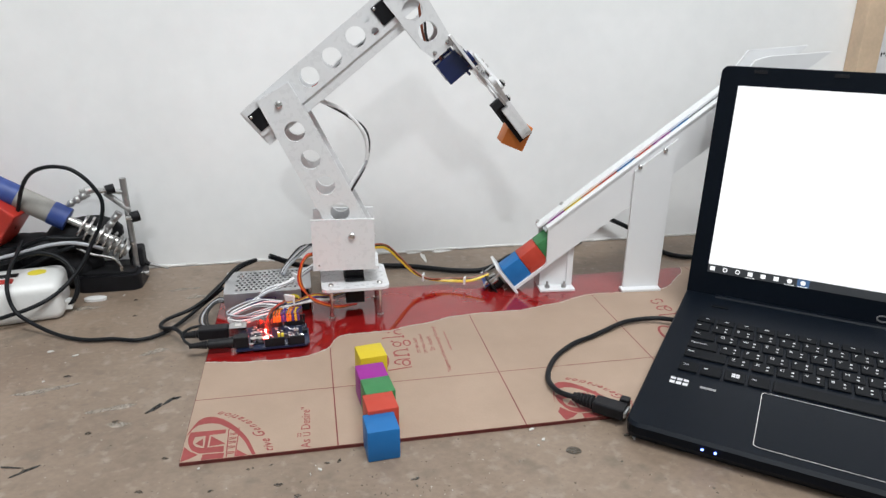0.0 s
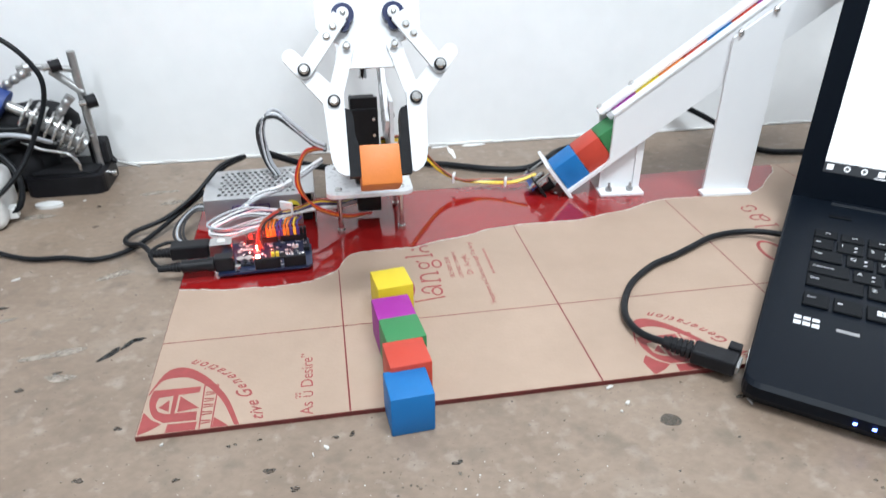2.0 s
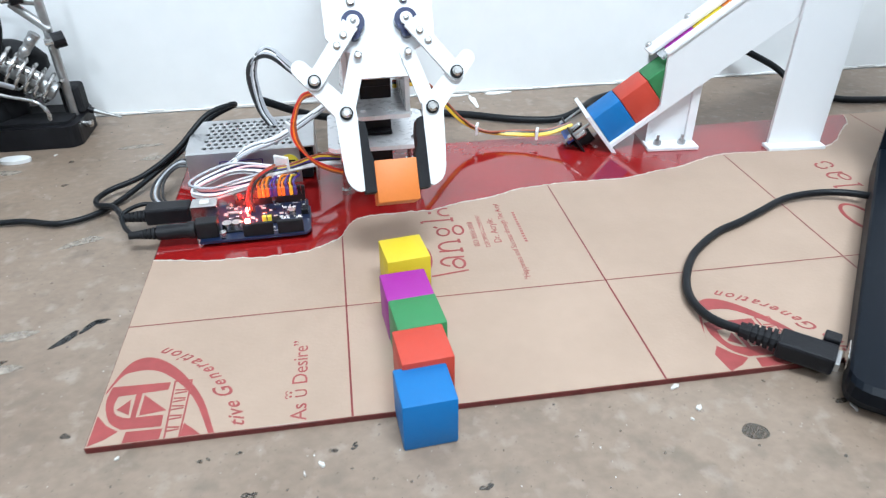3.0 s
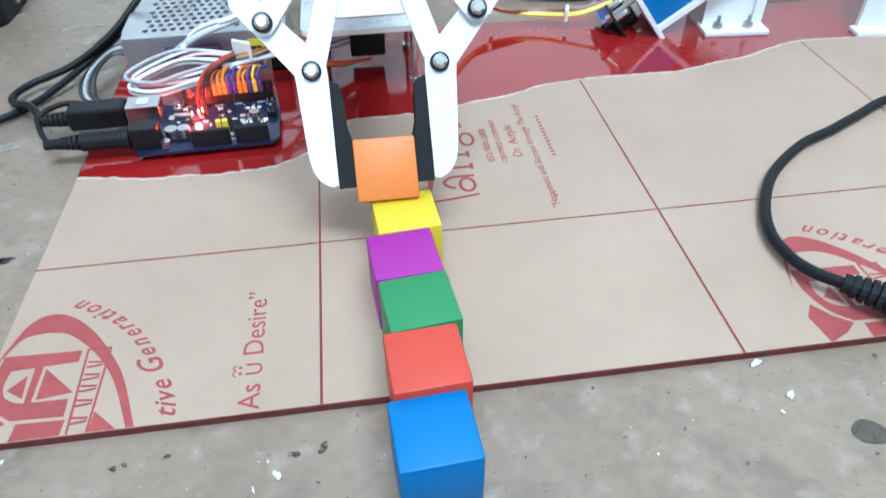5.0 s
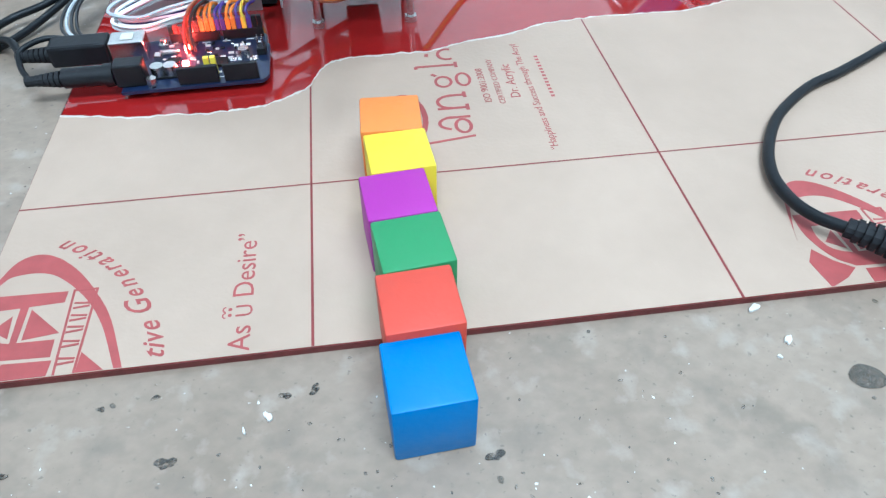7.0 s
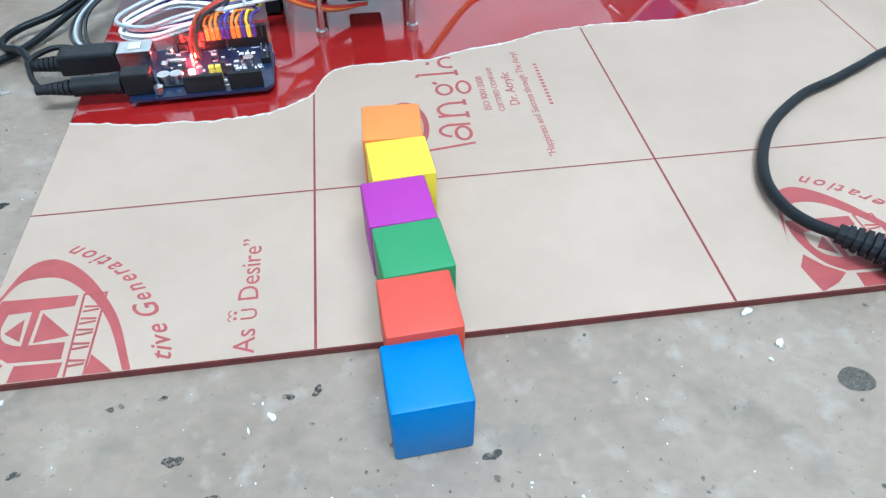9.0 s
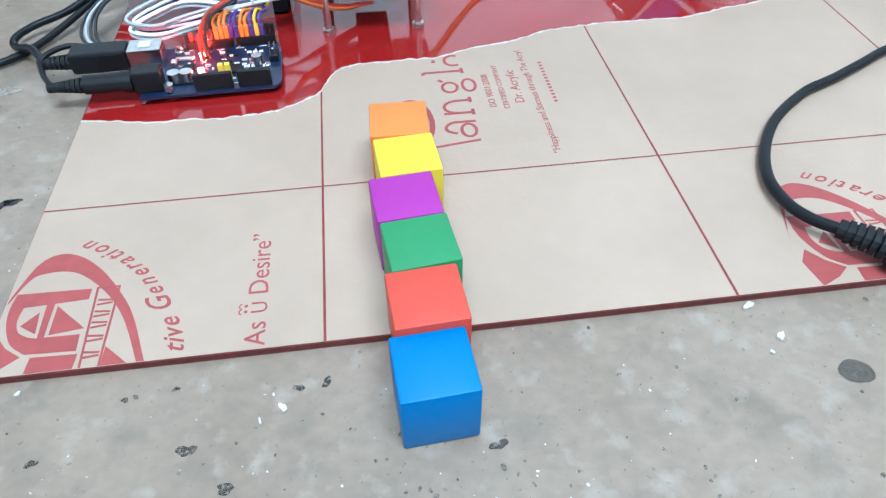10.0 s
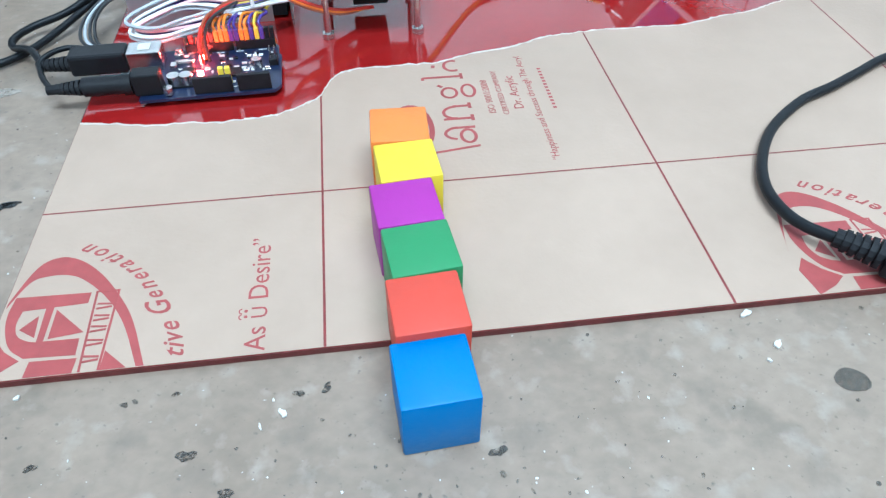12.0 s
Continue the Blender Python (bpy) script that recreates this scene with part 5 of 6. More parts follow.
def cables():
    # the computer lead in a wide loop on the sheet
    cord("usb_cable", [(0.362, 0.034, 0.0120), (0.350, 0.0535, 0.0110), (0.3300, 0.0670, 0.0085), (0.300, 0.0662, 0.0075), (0.272, 0.0528, 0.0068), (0.2535, 0.0436, 0.0063), (0.2325, 0.0338, 0.0062), (0.2085, 0.0145, 0.0062), (0.1930, -0.0070, 0.0065),
                       (0.1850, -0.0265, 0.0072), (0.1843, -0.0425, 0.0082), (0.1880, -0.0535, 0.0092), (0.1950, -0.0625, 0.0105)],
         0.0024, CABLE, "thick black cable curling over the sheet into the laptop", seg=14)
    d = Vector((0.2245, -0.0890, 0.0115)) - Vector((0.1950, -0.0625, 0.0110))
    ang = math.degrees(math.atan2(d.y, d.x))
    d.normalize()
    p = thing("usb_plug", pose(0.1950 + 0.006 * d.x, -0.0625 + 0.006 * d.y, 0.0108, 0, 0, ang), "black plug of a thick cable pushed into the laptop", "plug")
    for k in range(5):
        part("rib", cyl(nb(), (-0.004 + k * 0.0030, 0, 0), (-0.0020 + k * 0.0030, 0, 0), 0.0046 + 0.0003 * k, 14), RUBBER, p)
    part("boot", cyl(nb(), (-0.007, 0, 0), (0.012, 0, 0), 0.0038, 14), RUBBER, p)
    part("body", box(nb(), 0.011, -0.0072, -0.0050, 0.0365, 0.0072, 0.0046, 0.0015), BLACK, p)
    part("dongle", box(nb(), 0.0290, 0.0070, -0.0045, 0.0365, 0.0145, 0.0060, 0.0008), BLACK, p)
    part("shell", box(nb(), 0.0365, -0.0060, -0.0022, 0.0385, 0.0060, 0.0022, 0.0003), DULL, p, "dull metal plug shell")
    u0 = BOARD @ Vector((-0.050, 0.0331, 0.0112))
    cord("usb_cable", [tuple(u0), (-0.1490, 0.1240, 0.0110), (-0.163, 0.1370, 0.0065), (-0.1665, 0.1480, 0.0060), (-0.160, 0.1600, 0.0065), (-0.139, 0.1700, 0.0110), (-0.116, 0.1840, 0.0230), (-0.095, 0.2030, 0.0400), (-0.0790, 0.2150, 0.0430),
                       (-0.0760, 0.2260, 0.0390), (-0.0950, 0.2330, 0.0280), (-0.115, 0.225, 0.0140), (-0.130, 0.205, 0.0060)], 0.0020, CABLE, "black cable looping from the controller board over the power supply", n=8)
    q0 = BOARD @ Vector((-0.040, 0.0080, 0.0118))
    cord("power_lead", [tuple(q0), (-0.1360, 0.0960, 0.0115), (-0.1375, 0.1060, 0.0150), (-0.1260, 0.1110, 0.0180), (-0.1130, 0.1130, 0.0150), (-0.1040, 0.1220, 0.0080)], 0.0014, CABLE, "thin black power lead doubled back at its plug", n=8)
    cord("mains_cable", [(-0.108, 0.1900, 0.0240), (-0.128, 0.1780, 0.0120), (-0.150, 0.1500, 0.0040), (-0.165, 0.1300, 0.0032), (-0.185, 0.1215, 0.0032), (-0.2084, 0.1285, 0.0032), (-0.2348, 0.1312, 0.0032), (-0.2664, 0.1480, 0.0040), (-0.2980, 0.1650, 0.0150), (-0.3094, 0.1720, 0.0260), (-0.3140, 0.1800, 0.0430), (-0.3176, 0.2030, 0.0540), (-0.3162, 0.2220, 0.0630),
                         (-0.3149, 0.2400, 0.0720)], 0.0020, CABLE, "black mains cable lying in an arc on the table", n=8)
    cord("looped_cable", [(-0.330, 0.2640, 0.0800), (-0.3180, 0.2560, 0.1050), (-0.3098, 0.2500, 0.1239), (-0.3003, 0.2450, 0.1390), (-0.2878, 0.2400, 0.1485), (-0.2718, 0.2380, 0.1521), (-0.2543, 0.2350, 0.1497), (-0.2415, 0.2330, 0.1408), (-0.2318, 0.2320, 0.1278), (-0.2264, 0.2300, 0.1139),
                          (-0.2303, 0.2280, 0.0937), (-0.2419, 0.2220, 0.0697), (-0.2538, 0.2100, 0.0482), (-0.2708, 0.1930, 0.0314), (-0.2913, 0.1780, 0.0223), (-0.3252, 0.1700, 0.0142), (-0.36, 0.1700, 0.0060)], 0.0021, CABLE, "stiff black cable standing in a tall loop", n=8)
    cord("wall_cable", [(-0.060, 0.2300, 0.0420), (-0.020, 0.2450, 0.0200), (0.020, 0.2650, 0.0060), (0.068, 0.2740, 0.0040), (0.110, 0.2640, 0.0040), (0.156, 0.2430, 0.0040), (0.191, 0.2370, 0.0045), (0.2150, 0.2480, 0.0080), (0.240, 0.2750, 0.0060), (0.30, 0.3050, 0.0045), (0.35, 0.3150, 0.0045)],
         0.0032, CABLE, "black cable lying along the foot of the wall", n=8)
    cord("wall_cable", [(0.335, 0.3150, 0.0450), (0.380, 0.3150, 0.0380), (0.425, 0.3050, 0.0180), (0.4400, 0.2900, 0.0060), (0.4430, 0.2620, 0.0035), (0.455, 0.2430, 0.0035), (0.476, 0.2350, 0.0035), (0.53, 0.2300, 0.0035), (0.62, 0.2400, 0.0035)],
         0.0031, CABLE, "black cable hanging behind the chute to the table", n=8)
    # sensor leads
    for k, c in enumerate(("yellow", "yellow", "black", "brown")):
        o = 0.0014 * k
        cord("sensor_wire", [(0.045, 0.1800, 0.0620 + o), (0.068, 0.1950, 0.0560 + o), (0.085, 0.2010, 0.0380 + o), (0.100, 0.2020, 0.0220 + o * 0.7), (0.118, 0.2000 - o, 0.0130 + o * 0.6), (0.142, 0.1940 + o, 0.0110 + o * 0.5), (0.165, 0.1860 + o, 0.0130 + o * 0.5), (0.186, 0.1850 + o, 0.0200)],
             0.0011, WIRE[c], c + " wire of the sensor bundle", "wire", 6, 8)
    for x, y, z in ((0.112, 0.2005, 0.016), (0.158, 0.1880, 0.0135)):
        t = part("cable_tie", box(nb(), -0.0012, -0.0042, -0.0042, 0.0012, 0.0042, 0.0042, 0.0008), WIRE["white"])
        t.matrix_world = pose(x, y, z, 0, 0, -20)
        tagged(t, "white cable tie round the sensor wires", "cable tie")
    # sleeved arm loom from the power supply to the turret
    LOOM["arm_loom"] = loom = thing("arm_loom", Matrix.Translation(LOOM_FOOT), "sleeved grey and black wire loom arching to the robot arm", "cable")
    for c, o in (("white", 0.0), ("grey", 0.0020), ("black", -0.0020), ("black", 0.0010), ("grey", -0.0010)):
        pts = [(-0.046 + o, 0.1980, 0.0320), (-0.053 + o, 0.2000, 0.0460), (-0.0560 + o, 0.2000 + o, 0.0700), (-0.0510 + o, 0.2000, 0.0830 + o), (-0.0410, 0.1990 + o, 0.0860 + o), (-0.0260, 0.1900, 0.0760 + o), (-0.0120, 0.1800, 0.0660 + o), (-0.002, 0.1750, 0.0620 + o)]
        part("wire", tube(nb(), [tuple(Vector(p) - LOOM_FOOT) for p in pts], 0.0019, 7, 8), WIRE[c], loom, c + " wire", smooth=True)
    for k, c in enumerate(("brown", "orange", "red")):
        o = 0.0011 * k
        cord("servo_lead", [(0.0290 + o, 0.1400, 0.0160), (0.0100, 0.1330, 0.0170 + o), (-0.0120, 0.1300, 0.0270 + o), (-0.0225 - o, 0.1300, 0.0430), (-0.0245 - o, 0.1310, 0.0570), (-0.0195, 0.1330, 0.0720 + o), (-0.0120, 0.1400, 0.0735 + o), (-0.005, 0.1500, 0.0700)],
             0.0010, WIRE[c], c + " servo lead curling beside the base", "wire", 6, 8)
    # the white and purple wires heaped before the power supply
    rng = random.Random(21)
    for k in range(9):
        c = ("white", "white", "white", "pink", "white", "grey", "purple", "purple", "purple")[k]
        z = 0.014 + 0.0013 * k if c != "purple" else 0.008 + 0.0011 * k
        dx = rng.uniform(-0.006, 0.006)
        y0 = 0.142 - rng.uniform(0, 0.008)
        cord("heaped_wire", [(-0.045 + dx, y0 + 0.004, z + 0.004), (-0.066 + dx, y0 + 0.002, z + 0.008), (-0.086 + dx, y0 - 0.004, z + 0.004), (-0.096 + dx * 0.5, y0 - 0.010, z), (-0.084, y0 - 0.014 + dx * 0.3, z - 0.001), (-0.062 + dx, y0 - 0.013, z + 0.002), (-0.044, y0 - 0.008, z + 0.005),
                                (-0.030 + dx * 0.4, y0 - 0.002, z + 0.004)], 0.0009, WIRE[c], c + " wire heaped before the power supply", "wire", 6, 7)
    for k in range(6):
        c = ("white", "white", "black", "purple", "yellow", "brown")[k]
        o = 0.0018 * k
        cord("run_wire", [(-0.048, 0.1280 + o * 0.4, 0.0230 + o * 0.4), (-0.030, 0.1330, 0.0240 + o * 0.5), (-0.012, 0.1400 + o, 0.0230 + o * 0.4), (0.006, 0.1480 + o, 0.0200), (0.022, 0.1600 + o, 0.0180)], 0.0010, WIRE[c], c + " wire running from the board to the arm base", "wire", 6, 7)
    for k in range(5):
        c = ("grey", "white", "black", "grey", "white")[k]
        o = 0.0018 * k
        cord("bundle_wire", [(-0.078 + o, 0.1420, 0.0250 + o * 0.3), (-0.060, 0.1470 + o * 0.5, 0.0330 + o * 0.3), (-0.040, 0.1530, 0.0380 + o * 0.3), (-0.022, 0.1640 + o * 0.3, 0.0440 + o * 0.3), (-0.006, 0.1720, 0.0520 + o * 0.3)], 0.0016, WIRE[c], c + " wire of a bundle leaning on the power supply", "wire", 7, 7)
    for k in range(4):
        c = ("black", "black", "grey", "black")[k]
        o = 0.004 * k
        cord("supply_wire", [(-0.100, 0.1620 + o * 0.3, 0.0180), (-0.112, 0.1600 + o, 0.0200), (-0.1200 - o * 0.5, 0.1480, 0.0150), (-0.1180 - o * 0.6, 0.1330, 0.0080), (-0.104, 0.1260, 0.0070), (-0.088, 0.1280 + o * 0.3, 0.0100)], 0.0009, WIRE[c], c + " supply wire curling beside the power supply", "wire", 6, 7)
    for x, y, z, a in ((-0.037, 0.1340, 0.0290, 60), (-0.030, 0.1560, 0.0430, 30)):
        t = part("cable_tie", box(nb(), -0.0010, -0.0058, -0.0055, 0.0010, 0.0058, 0.0055, 0.0008), WIRE["white"])
        box_m = pose(x, y, z, 0, 0, a)
        t.matrix_world = box_m
        tagged(t, "white cable tie round the wires", "cable tie")


# ---- clutter by the wall ----
def power_strip():
    s = thing("power_strip", pose(-0.2790, 0.2080, 0, 0, 0, 10), "white plastic power strip with dark switches", "power strip")
    part("body", box(nb(), -0.150, -0.020, 0.0, 0.006, 0.045, 0.041, 0.009, seg=4), STRIPW, s, smooth=True)
    part("switch", box(nb(), -0.060, -0.004, 0.0405, -0.038, 0.006, 0.0430, 0.001), REDBOX, s, "dark red switch")
    part("socket", box(nb(), -0.056, 0.014, 0.0405, -0.036, 0.024, 0.0420, 0.001), BLACK, s, "dark socket plate")
    part("sticker", slab(nb(), ring_pts(-0.0190, 0.0210, 0.0090, 0.0080, 24), 0.0411, 0.0414), YELLOWS, s, "yellow round sticker")
    part("gland", box(nb(), 0.003, -0.004, 0.004, 0.012, 0.006, 0.014, 0.001), STRIPW, s)
    tagged(part("cord_end", tube(nb(), [(-0.2720, 0.2080, 0.0090), (-0.2640, 0.2080, 0.0142), (-0.2600, 0.2120, 0.0260), (-0.2630, 0.2200, 0.0390), (-0.2730, 0.2280, 0.0510), (-0.2881, 0.2320, 0.0590), (-0.3064, 0.2320, 0.0600), (-0.3250, 0.2320, 0.0540), (-0.345, 0.2300, 0.0500)], 0.0025, 10, 8), CABLE, smooth=True), "black mains cord rising from the power strip", "cable")
    tagged(part("grey_cord", tube(nb(), [(-0.2400, 0.2480, 0.0560), (-0.2495, 0.2350, 0.0656), (-0.2681, 0.2350, 0.0690), (-0.2895, 0.2350, 0.0675), (-0.3114, 0.2350, 0.0622), (-0.3380, 0.2350, 0.0560), (-0.36, 0.2350, 0.0510)], 0.0020, 10, 8), WIRE["grey"], smooth=True), "grey cord draped over the power strip", "cable")
    b = part("paint_disc", slab(nb(), ring_pts(-0.252, 0.236, 0.012, 0.006, 20), 0.0002, 0.003), STRIPW)
    tagged(b, "white plastic disc lying on the table", "disc")


def soldering_stand():
    s = thing("soldering_stand", pose(-0.2380, 0.2830, 0, 0, 0, 0), "black cast soldering stand with helping clips and coil holder", "soldering stand")
    part("base", slab(nb(), rrect(-0.040, -0.026, 0.030, 0.030, 0.010), 0.0002, 0.0180), BLACK, s, "black cast base", smooth=False)
    part("tray", slab(nb(), rrect(-0.034, -0.020, 0.024, 0.004, 0.006), 0.0180, 0.0205), RUBBER, s)
    part("knob", cyl(nb(), (0.027, -0.004, 0.012), (0.036, -0.004, 0.012), 0.0030, 12), STEEL, s)
    part("clamp_block", box(nb(), 0.014, 0.002, 0.018, 0.030, 0.020, 0.042, 0.003), RUBBER, s)
    part("rod", cyl(nb(), (0.0215, 0.003, 0.018), (0.0215, 0.0, 0.1260), 0.0036, 14), DULL, s, "grey steel rod", smooth=True)
    part("cross_rod", cyl(nb(), (-0.013, 0.0, 0.1140), (0.0215, 0.0, 0.1100), 0.0028, 12), DULL, s, smooth=True)
    part("cross_rod", cyl(nb(), (0.0010, 0.0, 0.1100), (0.0235, 0.0, 0.0890), 0.0034, 12), DULL, s, smooth=True)
    for x, z, r in ((0.0300, 0.0820, 0.0062), (0.0080, 0.1150, 0.0054), (-0.0130, 0.1150, 0.0042)):
        k = part("wing_knob", cyl(nb(), (x - 0.004, -0.008, z), (x + 0.004, -0.004, z + 0.001), r, 14), BLACK if r > 0.005 else DULL, s)
        part("stud", cyl(nb(), (x - 0.010, -0.007, z - 0.001), (x - 0.003, -0.006, z), 0.0030, 12), STEEL, k)
    for x0, z0, x1, z1 in ((-0.0150, 0.1120, -0.0380, 0.0995), (0.0140, 0.0880, -0.0060, 0.0640)):
        c = part("clip", cyl(nb(), (x0, -0.006, z0), (x1, -0.010, z1), 0.0044, 10, 0.0022), DULL, s, "toothed steel clip")
        for d in (0.2, 0.5, 0.8):
            px, pz = x0 + (x1 - x0) * d, z0 + (z1 - z0) * d
            part("boss", sphere(nb(), (px, -0.009, pz), 0.0042, seg=10), DULL, c, smooth=True)
    # coil holder
    pts = []
    turns = 8
    a, b = Vector((-0.026, -0.011, 0.0755)), Vector((0.0185, -0.011, 0.0430))
    ax = (b - a).normalized()
    u = ax.cross(Vector((0, 1, 0))).normalized()
    v = ax.cross(u)
    for i in range(turns * 14 + 1):
        t = i / (turns * 14)
        r = 0.0150 - 0.0042 * t
        pts.append(a + (b - a) * t + r * (math.cos(i * 2 * math.pi / 14) * u + math.sin(i * 2 * math.pi / 14) * v))
    part("coil", tube(nb(), pts, 0.0016, 7, 1, smooth=False), STEEL, s, "bright steel coil spring", smooth=True)
    part("sleeve", cyl(nb(), a + ax * 0.006, b, 0.0070, 14), DULL, s, smooth=True)
    part("bracket", tube(nb(), [(0.010, -0.018, 0.022), (0.009, -0.018, 0.030), (0.002, -0.017, 0.038), (-0.020, -0.016, 0.044), (-0.034, -0.015, 0.052)], 0.0018, 8, 6), STEEL, s, smooth=True)
    # the iron resting in the coil
    i = thing("soldering_iron", pose(-0.2800, 0.2730, 0.0865), "soldering iron with grey grip and blue bands", "soldering iron")
    dv = Vector((-0.0580, 0.0, 0.0355)).normalized()
    o = Vector((0, -0.002, 0))
    part("grip", cyl(nb(), o + dv * 0.014, o + dv * 0.050, 0.0125, 22), GREYGRIP, i, "grey grip", smooth=True)
    part("band", cyl(nb(), o - dv * 0.004, o + dv * 0.014, 0.0132, 22), BLUEGRIP, i, "blue band", smooth=True)
    part("band", cyl(nb(), o + dv * 0.050, o + dv * 0.085, 0.0130, 22), BLUEGRIP, i, "blue band", smooth=True)
    part("barrel", cyl(nb(), o - dv * 0.060, o - dv * 0.004, 0.0050, 16), STEEL, i, "bright steel barrel", smooth=True)
    t = thing("iron_tip_tool", pose(-0.2050, 0.2960, 0.0160), "thin dark pointed tool lying against the wall", "tool")
    part("shaft", cyl(nb(), (-0.012, 0, 0.006), (0.0, 0.002, 0.0), 0.0026, 10), BLACK, t)
    part("point", cyl(nb(), (0.0, 0.002, 0.0), (0.020, 0.006, -0.0090), 0.0022, 10, 0.0008), DULL, t)
    # dark clutter heaped behind the strip
    r = thing("red_tin", pose(-0.3480, 0.2650, 0.0, 0, 0, -12) @ pose(0.004, 0, 0.0602, 0, 38, 0) @ pose(-0.004, 0, -0.0602), "red tin box with white edge on a dark case", "box")
    part("body", box(nb(), -0.070, -0.016, 0.0602, 0.004, 0.022, 0.108, 0.002), REDBOX, r)
    part("trim", box(nb(), -0.071, -0.0175, 0.062, 0.0045, -0.0155, 0.0645, 0.0006), STRIPW, r, "white edge")
    k = thing("tool_case", pose(-0.3480, 0.2650, 0.0, 0, 0, -12), "dark plastic tool case behind the power strip", "case")
    part("body", box(nb(), -0.075, -0.020, 0.0, 0.018, 0.024, 0.052, 0.004), BLACK, k)
    part("lid", box(nb(), -0.076, -0.021, 0.0522, 0.019, 0.025, 0.060, 0.003), RUBBER, k)
    h = thing("tool_pouch", pose(-0.285, 0.2880, 0.0), "heap of black fabric tool pouch against the wall", "pouch")
    rng = random.Random(5)
    for k in range(8):
        bm = sphere(nb(), (rng.uniform(-0.050, 0.030), rng.uniform(-0.006, 0.008), 0.024 + 0.019 * (k % 3)), 0.027, rng.uniform(0.9, 1.3), 0.8, rng.uniform(0.7, 0.9), 14)
        part("fold", bm, RUBBER, h, smooth=True)
    for k in range(3):
        cord("tool_lead", [(-0.36, 0.2600, 0.030 + k * 0.014), (-0.325, 0.2500 + 0.004 * k, 0.036 + k * 0.012), (-0.295, 0.2520, 0.050 + 0.010 * k), (-0.270, 0.2580, 0.058 + 0.004 * k), (-0.252, 0.2700, 0.066)], 0.0026, CABLE, "black lead among the soldering tools", n=6)


# ---- build ----
room()
table_litter()
sheet()
row_blocks()
robot_arm()
chute()
laptop()
controller_board()
power_supply()
cables()
power_strip()
soldering_stand()


# ---- what moves ----
def eased(keys, t):
    """A monotone smooth curve through (time, value) keys."""
    if t <= keys[0][0]:
        return keys[0][1]
    if t >= keys[-1][0]:
        return keys[-1][1]
    sl = [(b[1] - a[1]) / (b[0] - a[0]) for a, b in zip(keys, keys[1:])]
    tan = [0.0] + [0.0 if p * q <= 0 else 2 * p * q / (p + q) for p, q in zip(sl, sl[1:])] + [0.0]
    for i, (a, b) in enumerate(zip(keys, keys[1:])):
        if t <= b[0]:
            h = b[0] - a[0]
            s = (t - a[0]) / h
            return ((1 + 2 * s) * (1 - s) ** 2 * a[1] + s * (1 - s) ** 2 * h * tan[i] + s * s * (3 - 2 * s) * b[1] + s * s * (s - 1) * h * tan[i + 1])


REL = [(0, 28), (1.4, 28), (1.6, 15), (1.75, 6), (2.0, 4), (2.6, 0), (3.2, 0), (4.4, 3), (12, 3)]
YAW = [(0, -4), (0.15, -4.5), (0.3, -12), (0.5, -27), (0.75, -49), (1.0, -69), (1.2, -86), (1.35, -90.5), (2.0, -90), (2.6, -87.5), (3.2, -88), (4.4, -90), (7.0, -90), (7.4, -90), (8.6, -10), (12, -6)]
WRIST_R = [(0, 0.0548), (1.4, 0.0548), (1.7, 0.057), (2.0, 0.057), (2.6, 0.0087), (3.2, 0.0084), (4.4, 0.0470), (6.3, 0.0470), (6.8, 0.0500), (7.4, 0.0535), (12, 0.0535)]
WRIST_Z = [(0, 0.3196), (1.4, 0.3196), (1.5, 0.3135), (1.7, 0.2620), (2.0, 0.2560), (2.6, 0.1943), (3.2, 0.1907), (4.4, 0.1700), (6.3, 0.1700), (6.4, 0.1700), (6.5, 0.1720), (6.6, 0.1820), (6.7, 0.1980), (6.8, 0.2160), (7.0, 0.2650), (7.4, 0.3200), (12, 0.3205)]
TILT3 = [(0, -51), (1.4, -51), (1.7, -61), (2.0, -62), (2.6, -58.5), (3.2, -57.6), (4.4, -55.5), (6.3, -55.5), (7.4, -51), (12, -51)]
OPEN = [(0, 0), (6.15, 0), (6.3, 4.5), (6.4, 7.5), (6.5, 9.5), (6.7, 12), (12, 12)]
PUSH = [(0, 0), (3.75, 0), (4.4, 1), (12, 1)]


def link(yaw, r, z, a):
    return pose(0, 0, 0, 0, 0, yaw) @ pose(r, 0, z, 0, -a, 0)


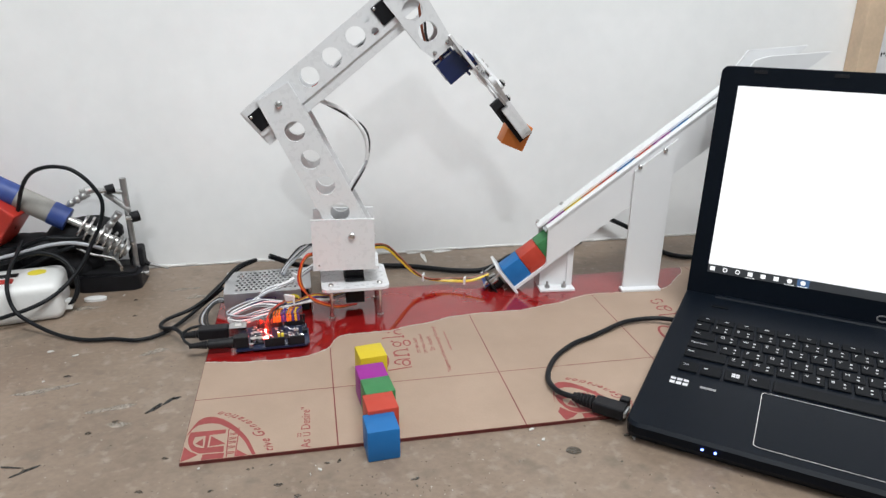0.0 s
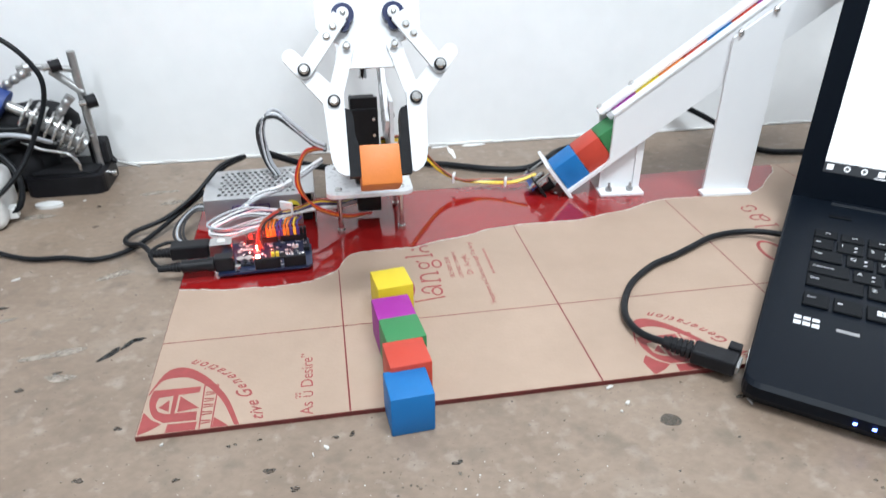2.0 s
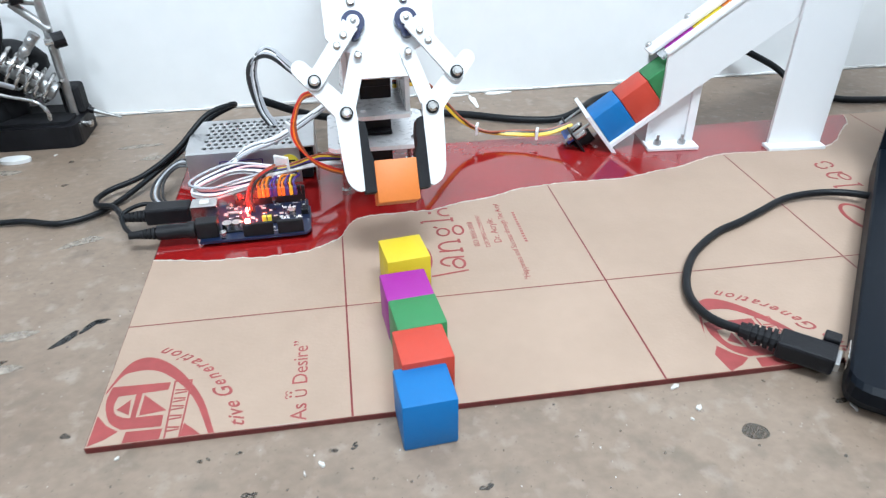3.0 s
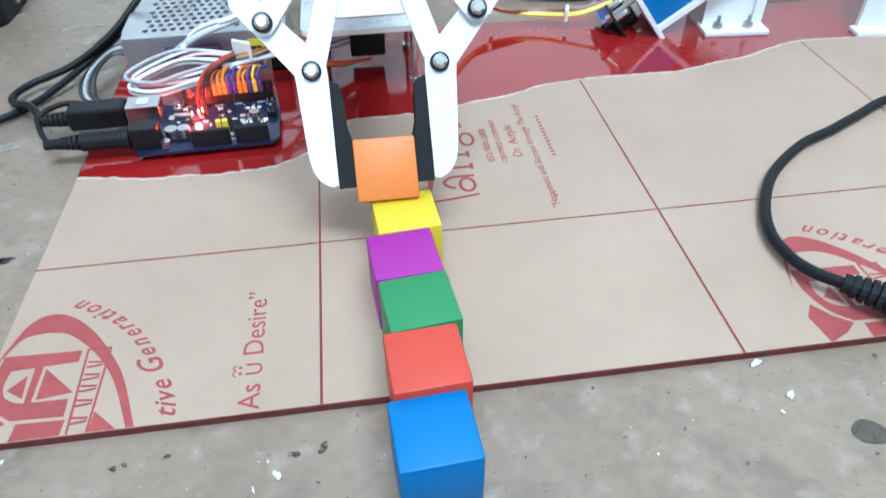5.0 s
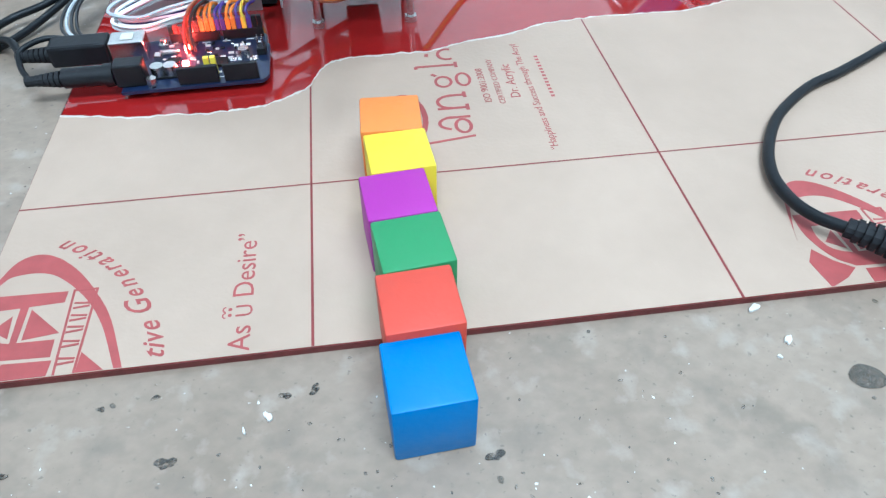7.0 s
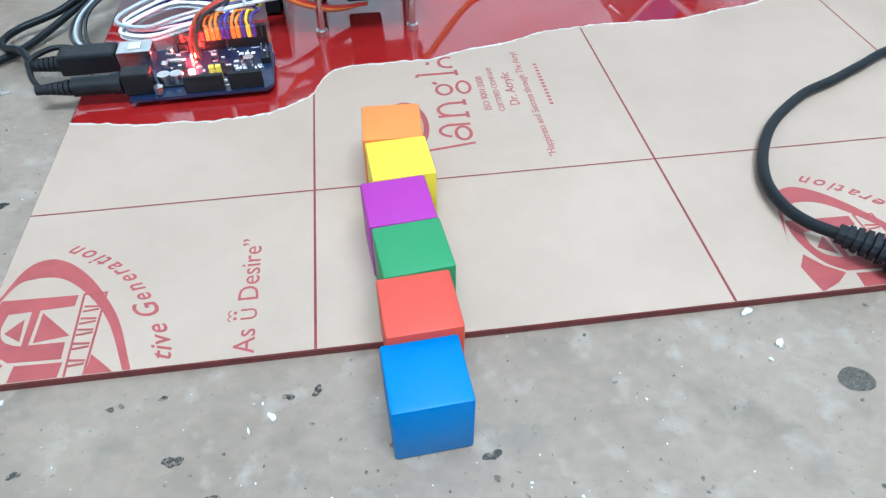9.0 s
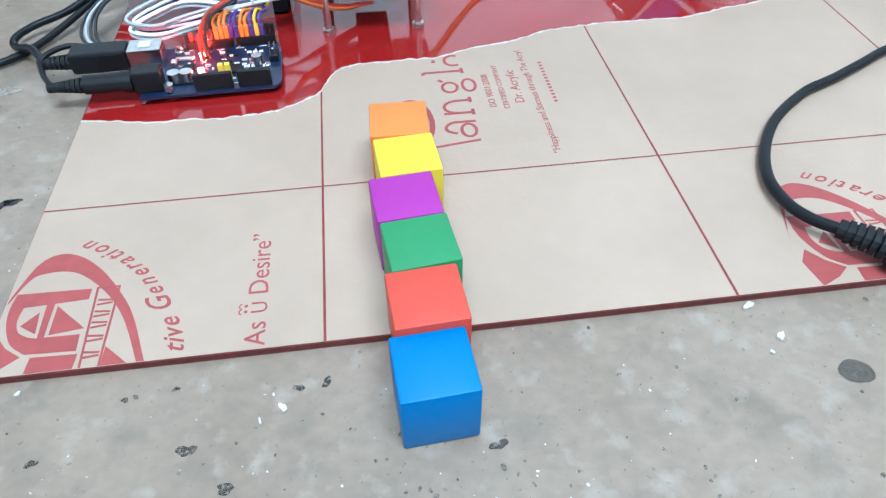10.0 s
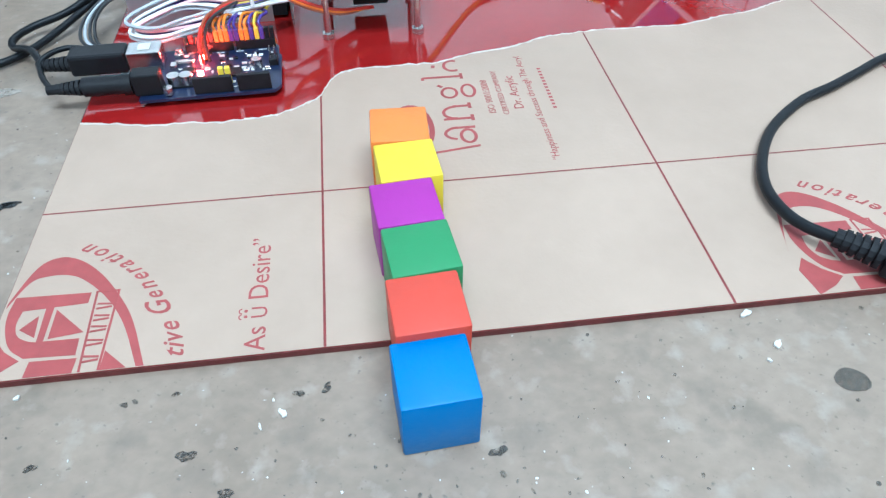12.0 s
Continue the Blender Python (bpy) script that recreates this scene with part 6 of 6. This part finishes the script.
def motions():
    rows = {k: [] for k in (*ARM, "orange")}
    base = pose(AXIS[0], AXIS[1], TOP)
    rest = pose(0.0344, 0.0082, TOP + 0.0003 + HALF, 0, 0, -2)
    for i in range(121):
        t = i / 10
        yaw, r, z, a3, op = (eased(k, t) for k in (YAW, WRIST_R, WRIST_Z, TILT3, OPEN))
        z -= TOP
        dx, dz = r, z - SHOULDER
        d = math.hypot(dx, dz)
        a1 = math.atan2(dz, dx) + math.acos((UPPER ** 2 + d * d - FORE ** 2) / (2 * UPPER * d))
        ex, ez = UPPER * math.cos(a1), SHOULDER + UPPER * math.sin(a1)
        a2 = math.degrees(math.atan2(z - ez, r - ex))
        g = link(yaw, r, z, a3)
        rows["turret"].append((t, pose(0, 0, 0, 0, 0, yaw)))
        rows["lower"].append((t, link(yaw, 0, SHOULDER, math.degrees(a1))))
        rows["upper"].append((t, link(yaw, ex, ez, a2)))
        rows["wrist"].append((t, g))
        rows["grip"].append((t, g))
        th, fa, turn, (px, py) = four_bar(op)
        for s, tag in ((-1, "r"), (1, "l")):
            rows["crank_" + tag].append((t, g @ pose(PIV_O[0], s * PIV_O[1], 0, 0, 0, s * th)))
            rows["follower_" + tag].append((t, g @ pose(PIV_C[0], s * PIV_C[1], 0, 0, 0, s * fa)))
            rows["finger_" + tag].append((t, g @ pose(px, s * py, 0, 0, 0, s * turn)))
        held = base @ g @ pose(0.171, 0, 0.006, 0, -eased(REL, t), 0)
        if t <= 6.21:
            rows["orange"].append((t, held))
            last = held
        else:
            k = min(1.0, (t - 6.2) / 0.12)
            q = last.to_quaternion().slerp((rest @ pose(0, 0, 0, 0, 0, -90)).to_quaternion(), k)
            rows["orange"].append((t, Matrix.Translation(last.translation.lerp(rest.translation, k)) @ q.to_matrix().to_4x4()))
    for k, ob in ARM.items():
        walk(ob, rows[k])
    walk(ROW_BLOCKS["orange"], rows["orange"])
    # the loom lies back at first and is lifted as the arm turns
    axis = Vector((0.044, -0.023, 0.030)).normalized()
    walk(LOOM["arm_loom"], [(t, Matrix.Translation(LOOM_FOOT) @ Matrix.Rotation(math.radians(a), 4, axis)) for t, a in
                            ((0.0, -78), (0.2, -72), (0.4, -55), (0.8, -28), (1.2, -4), (1.6, 0), (12.0, 0))])
    for c, (a, b, z) in ROW.items():
        path = []
        for i in range(0, 121, 2):
            k = eased(PUSH, i / 10)
            path.append((i / 10, pose(a[0] + (b[0] - a[0]) * k, a[1] + (b[1] - a[1]) * k, z + HALF, 0, 0, a[2] + (b[2] - a[2]) * k)))
        walk(ROW_BLOCKS[c], path)


motions()
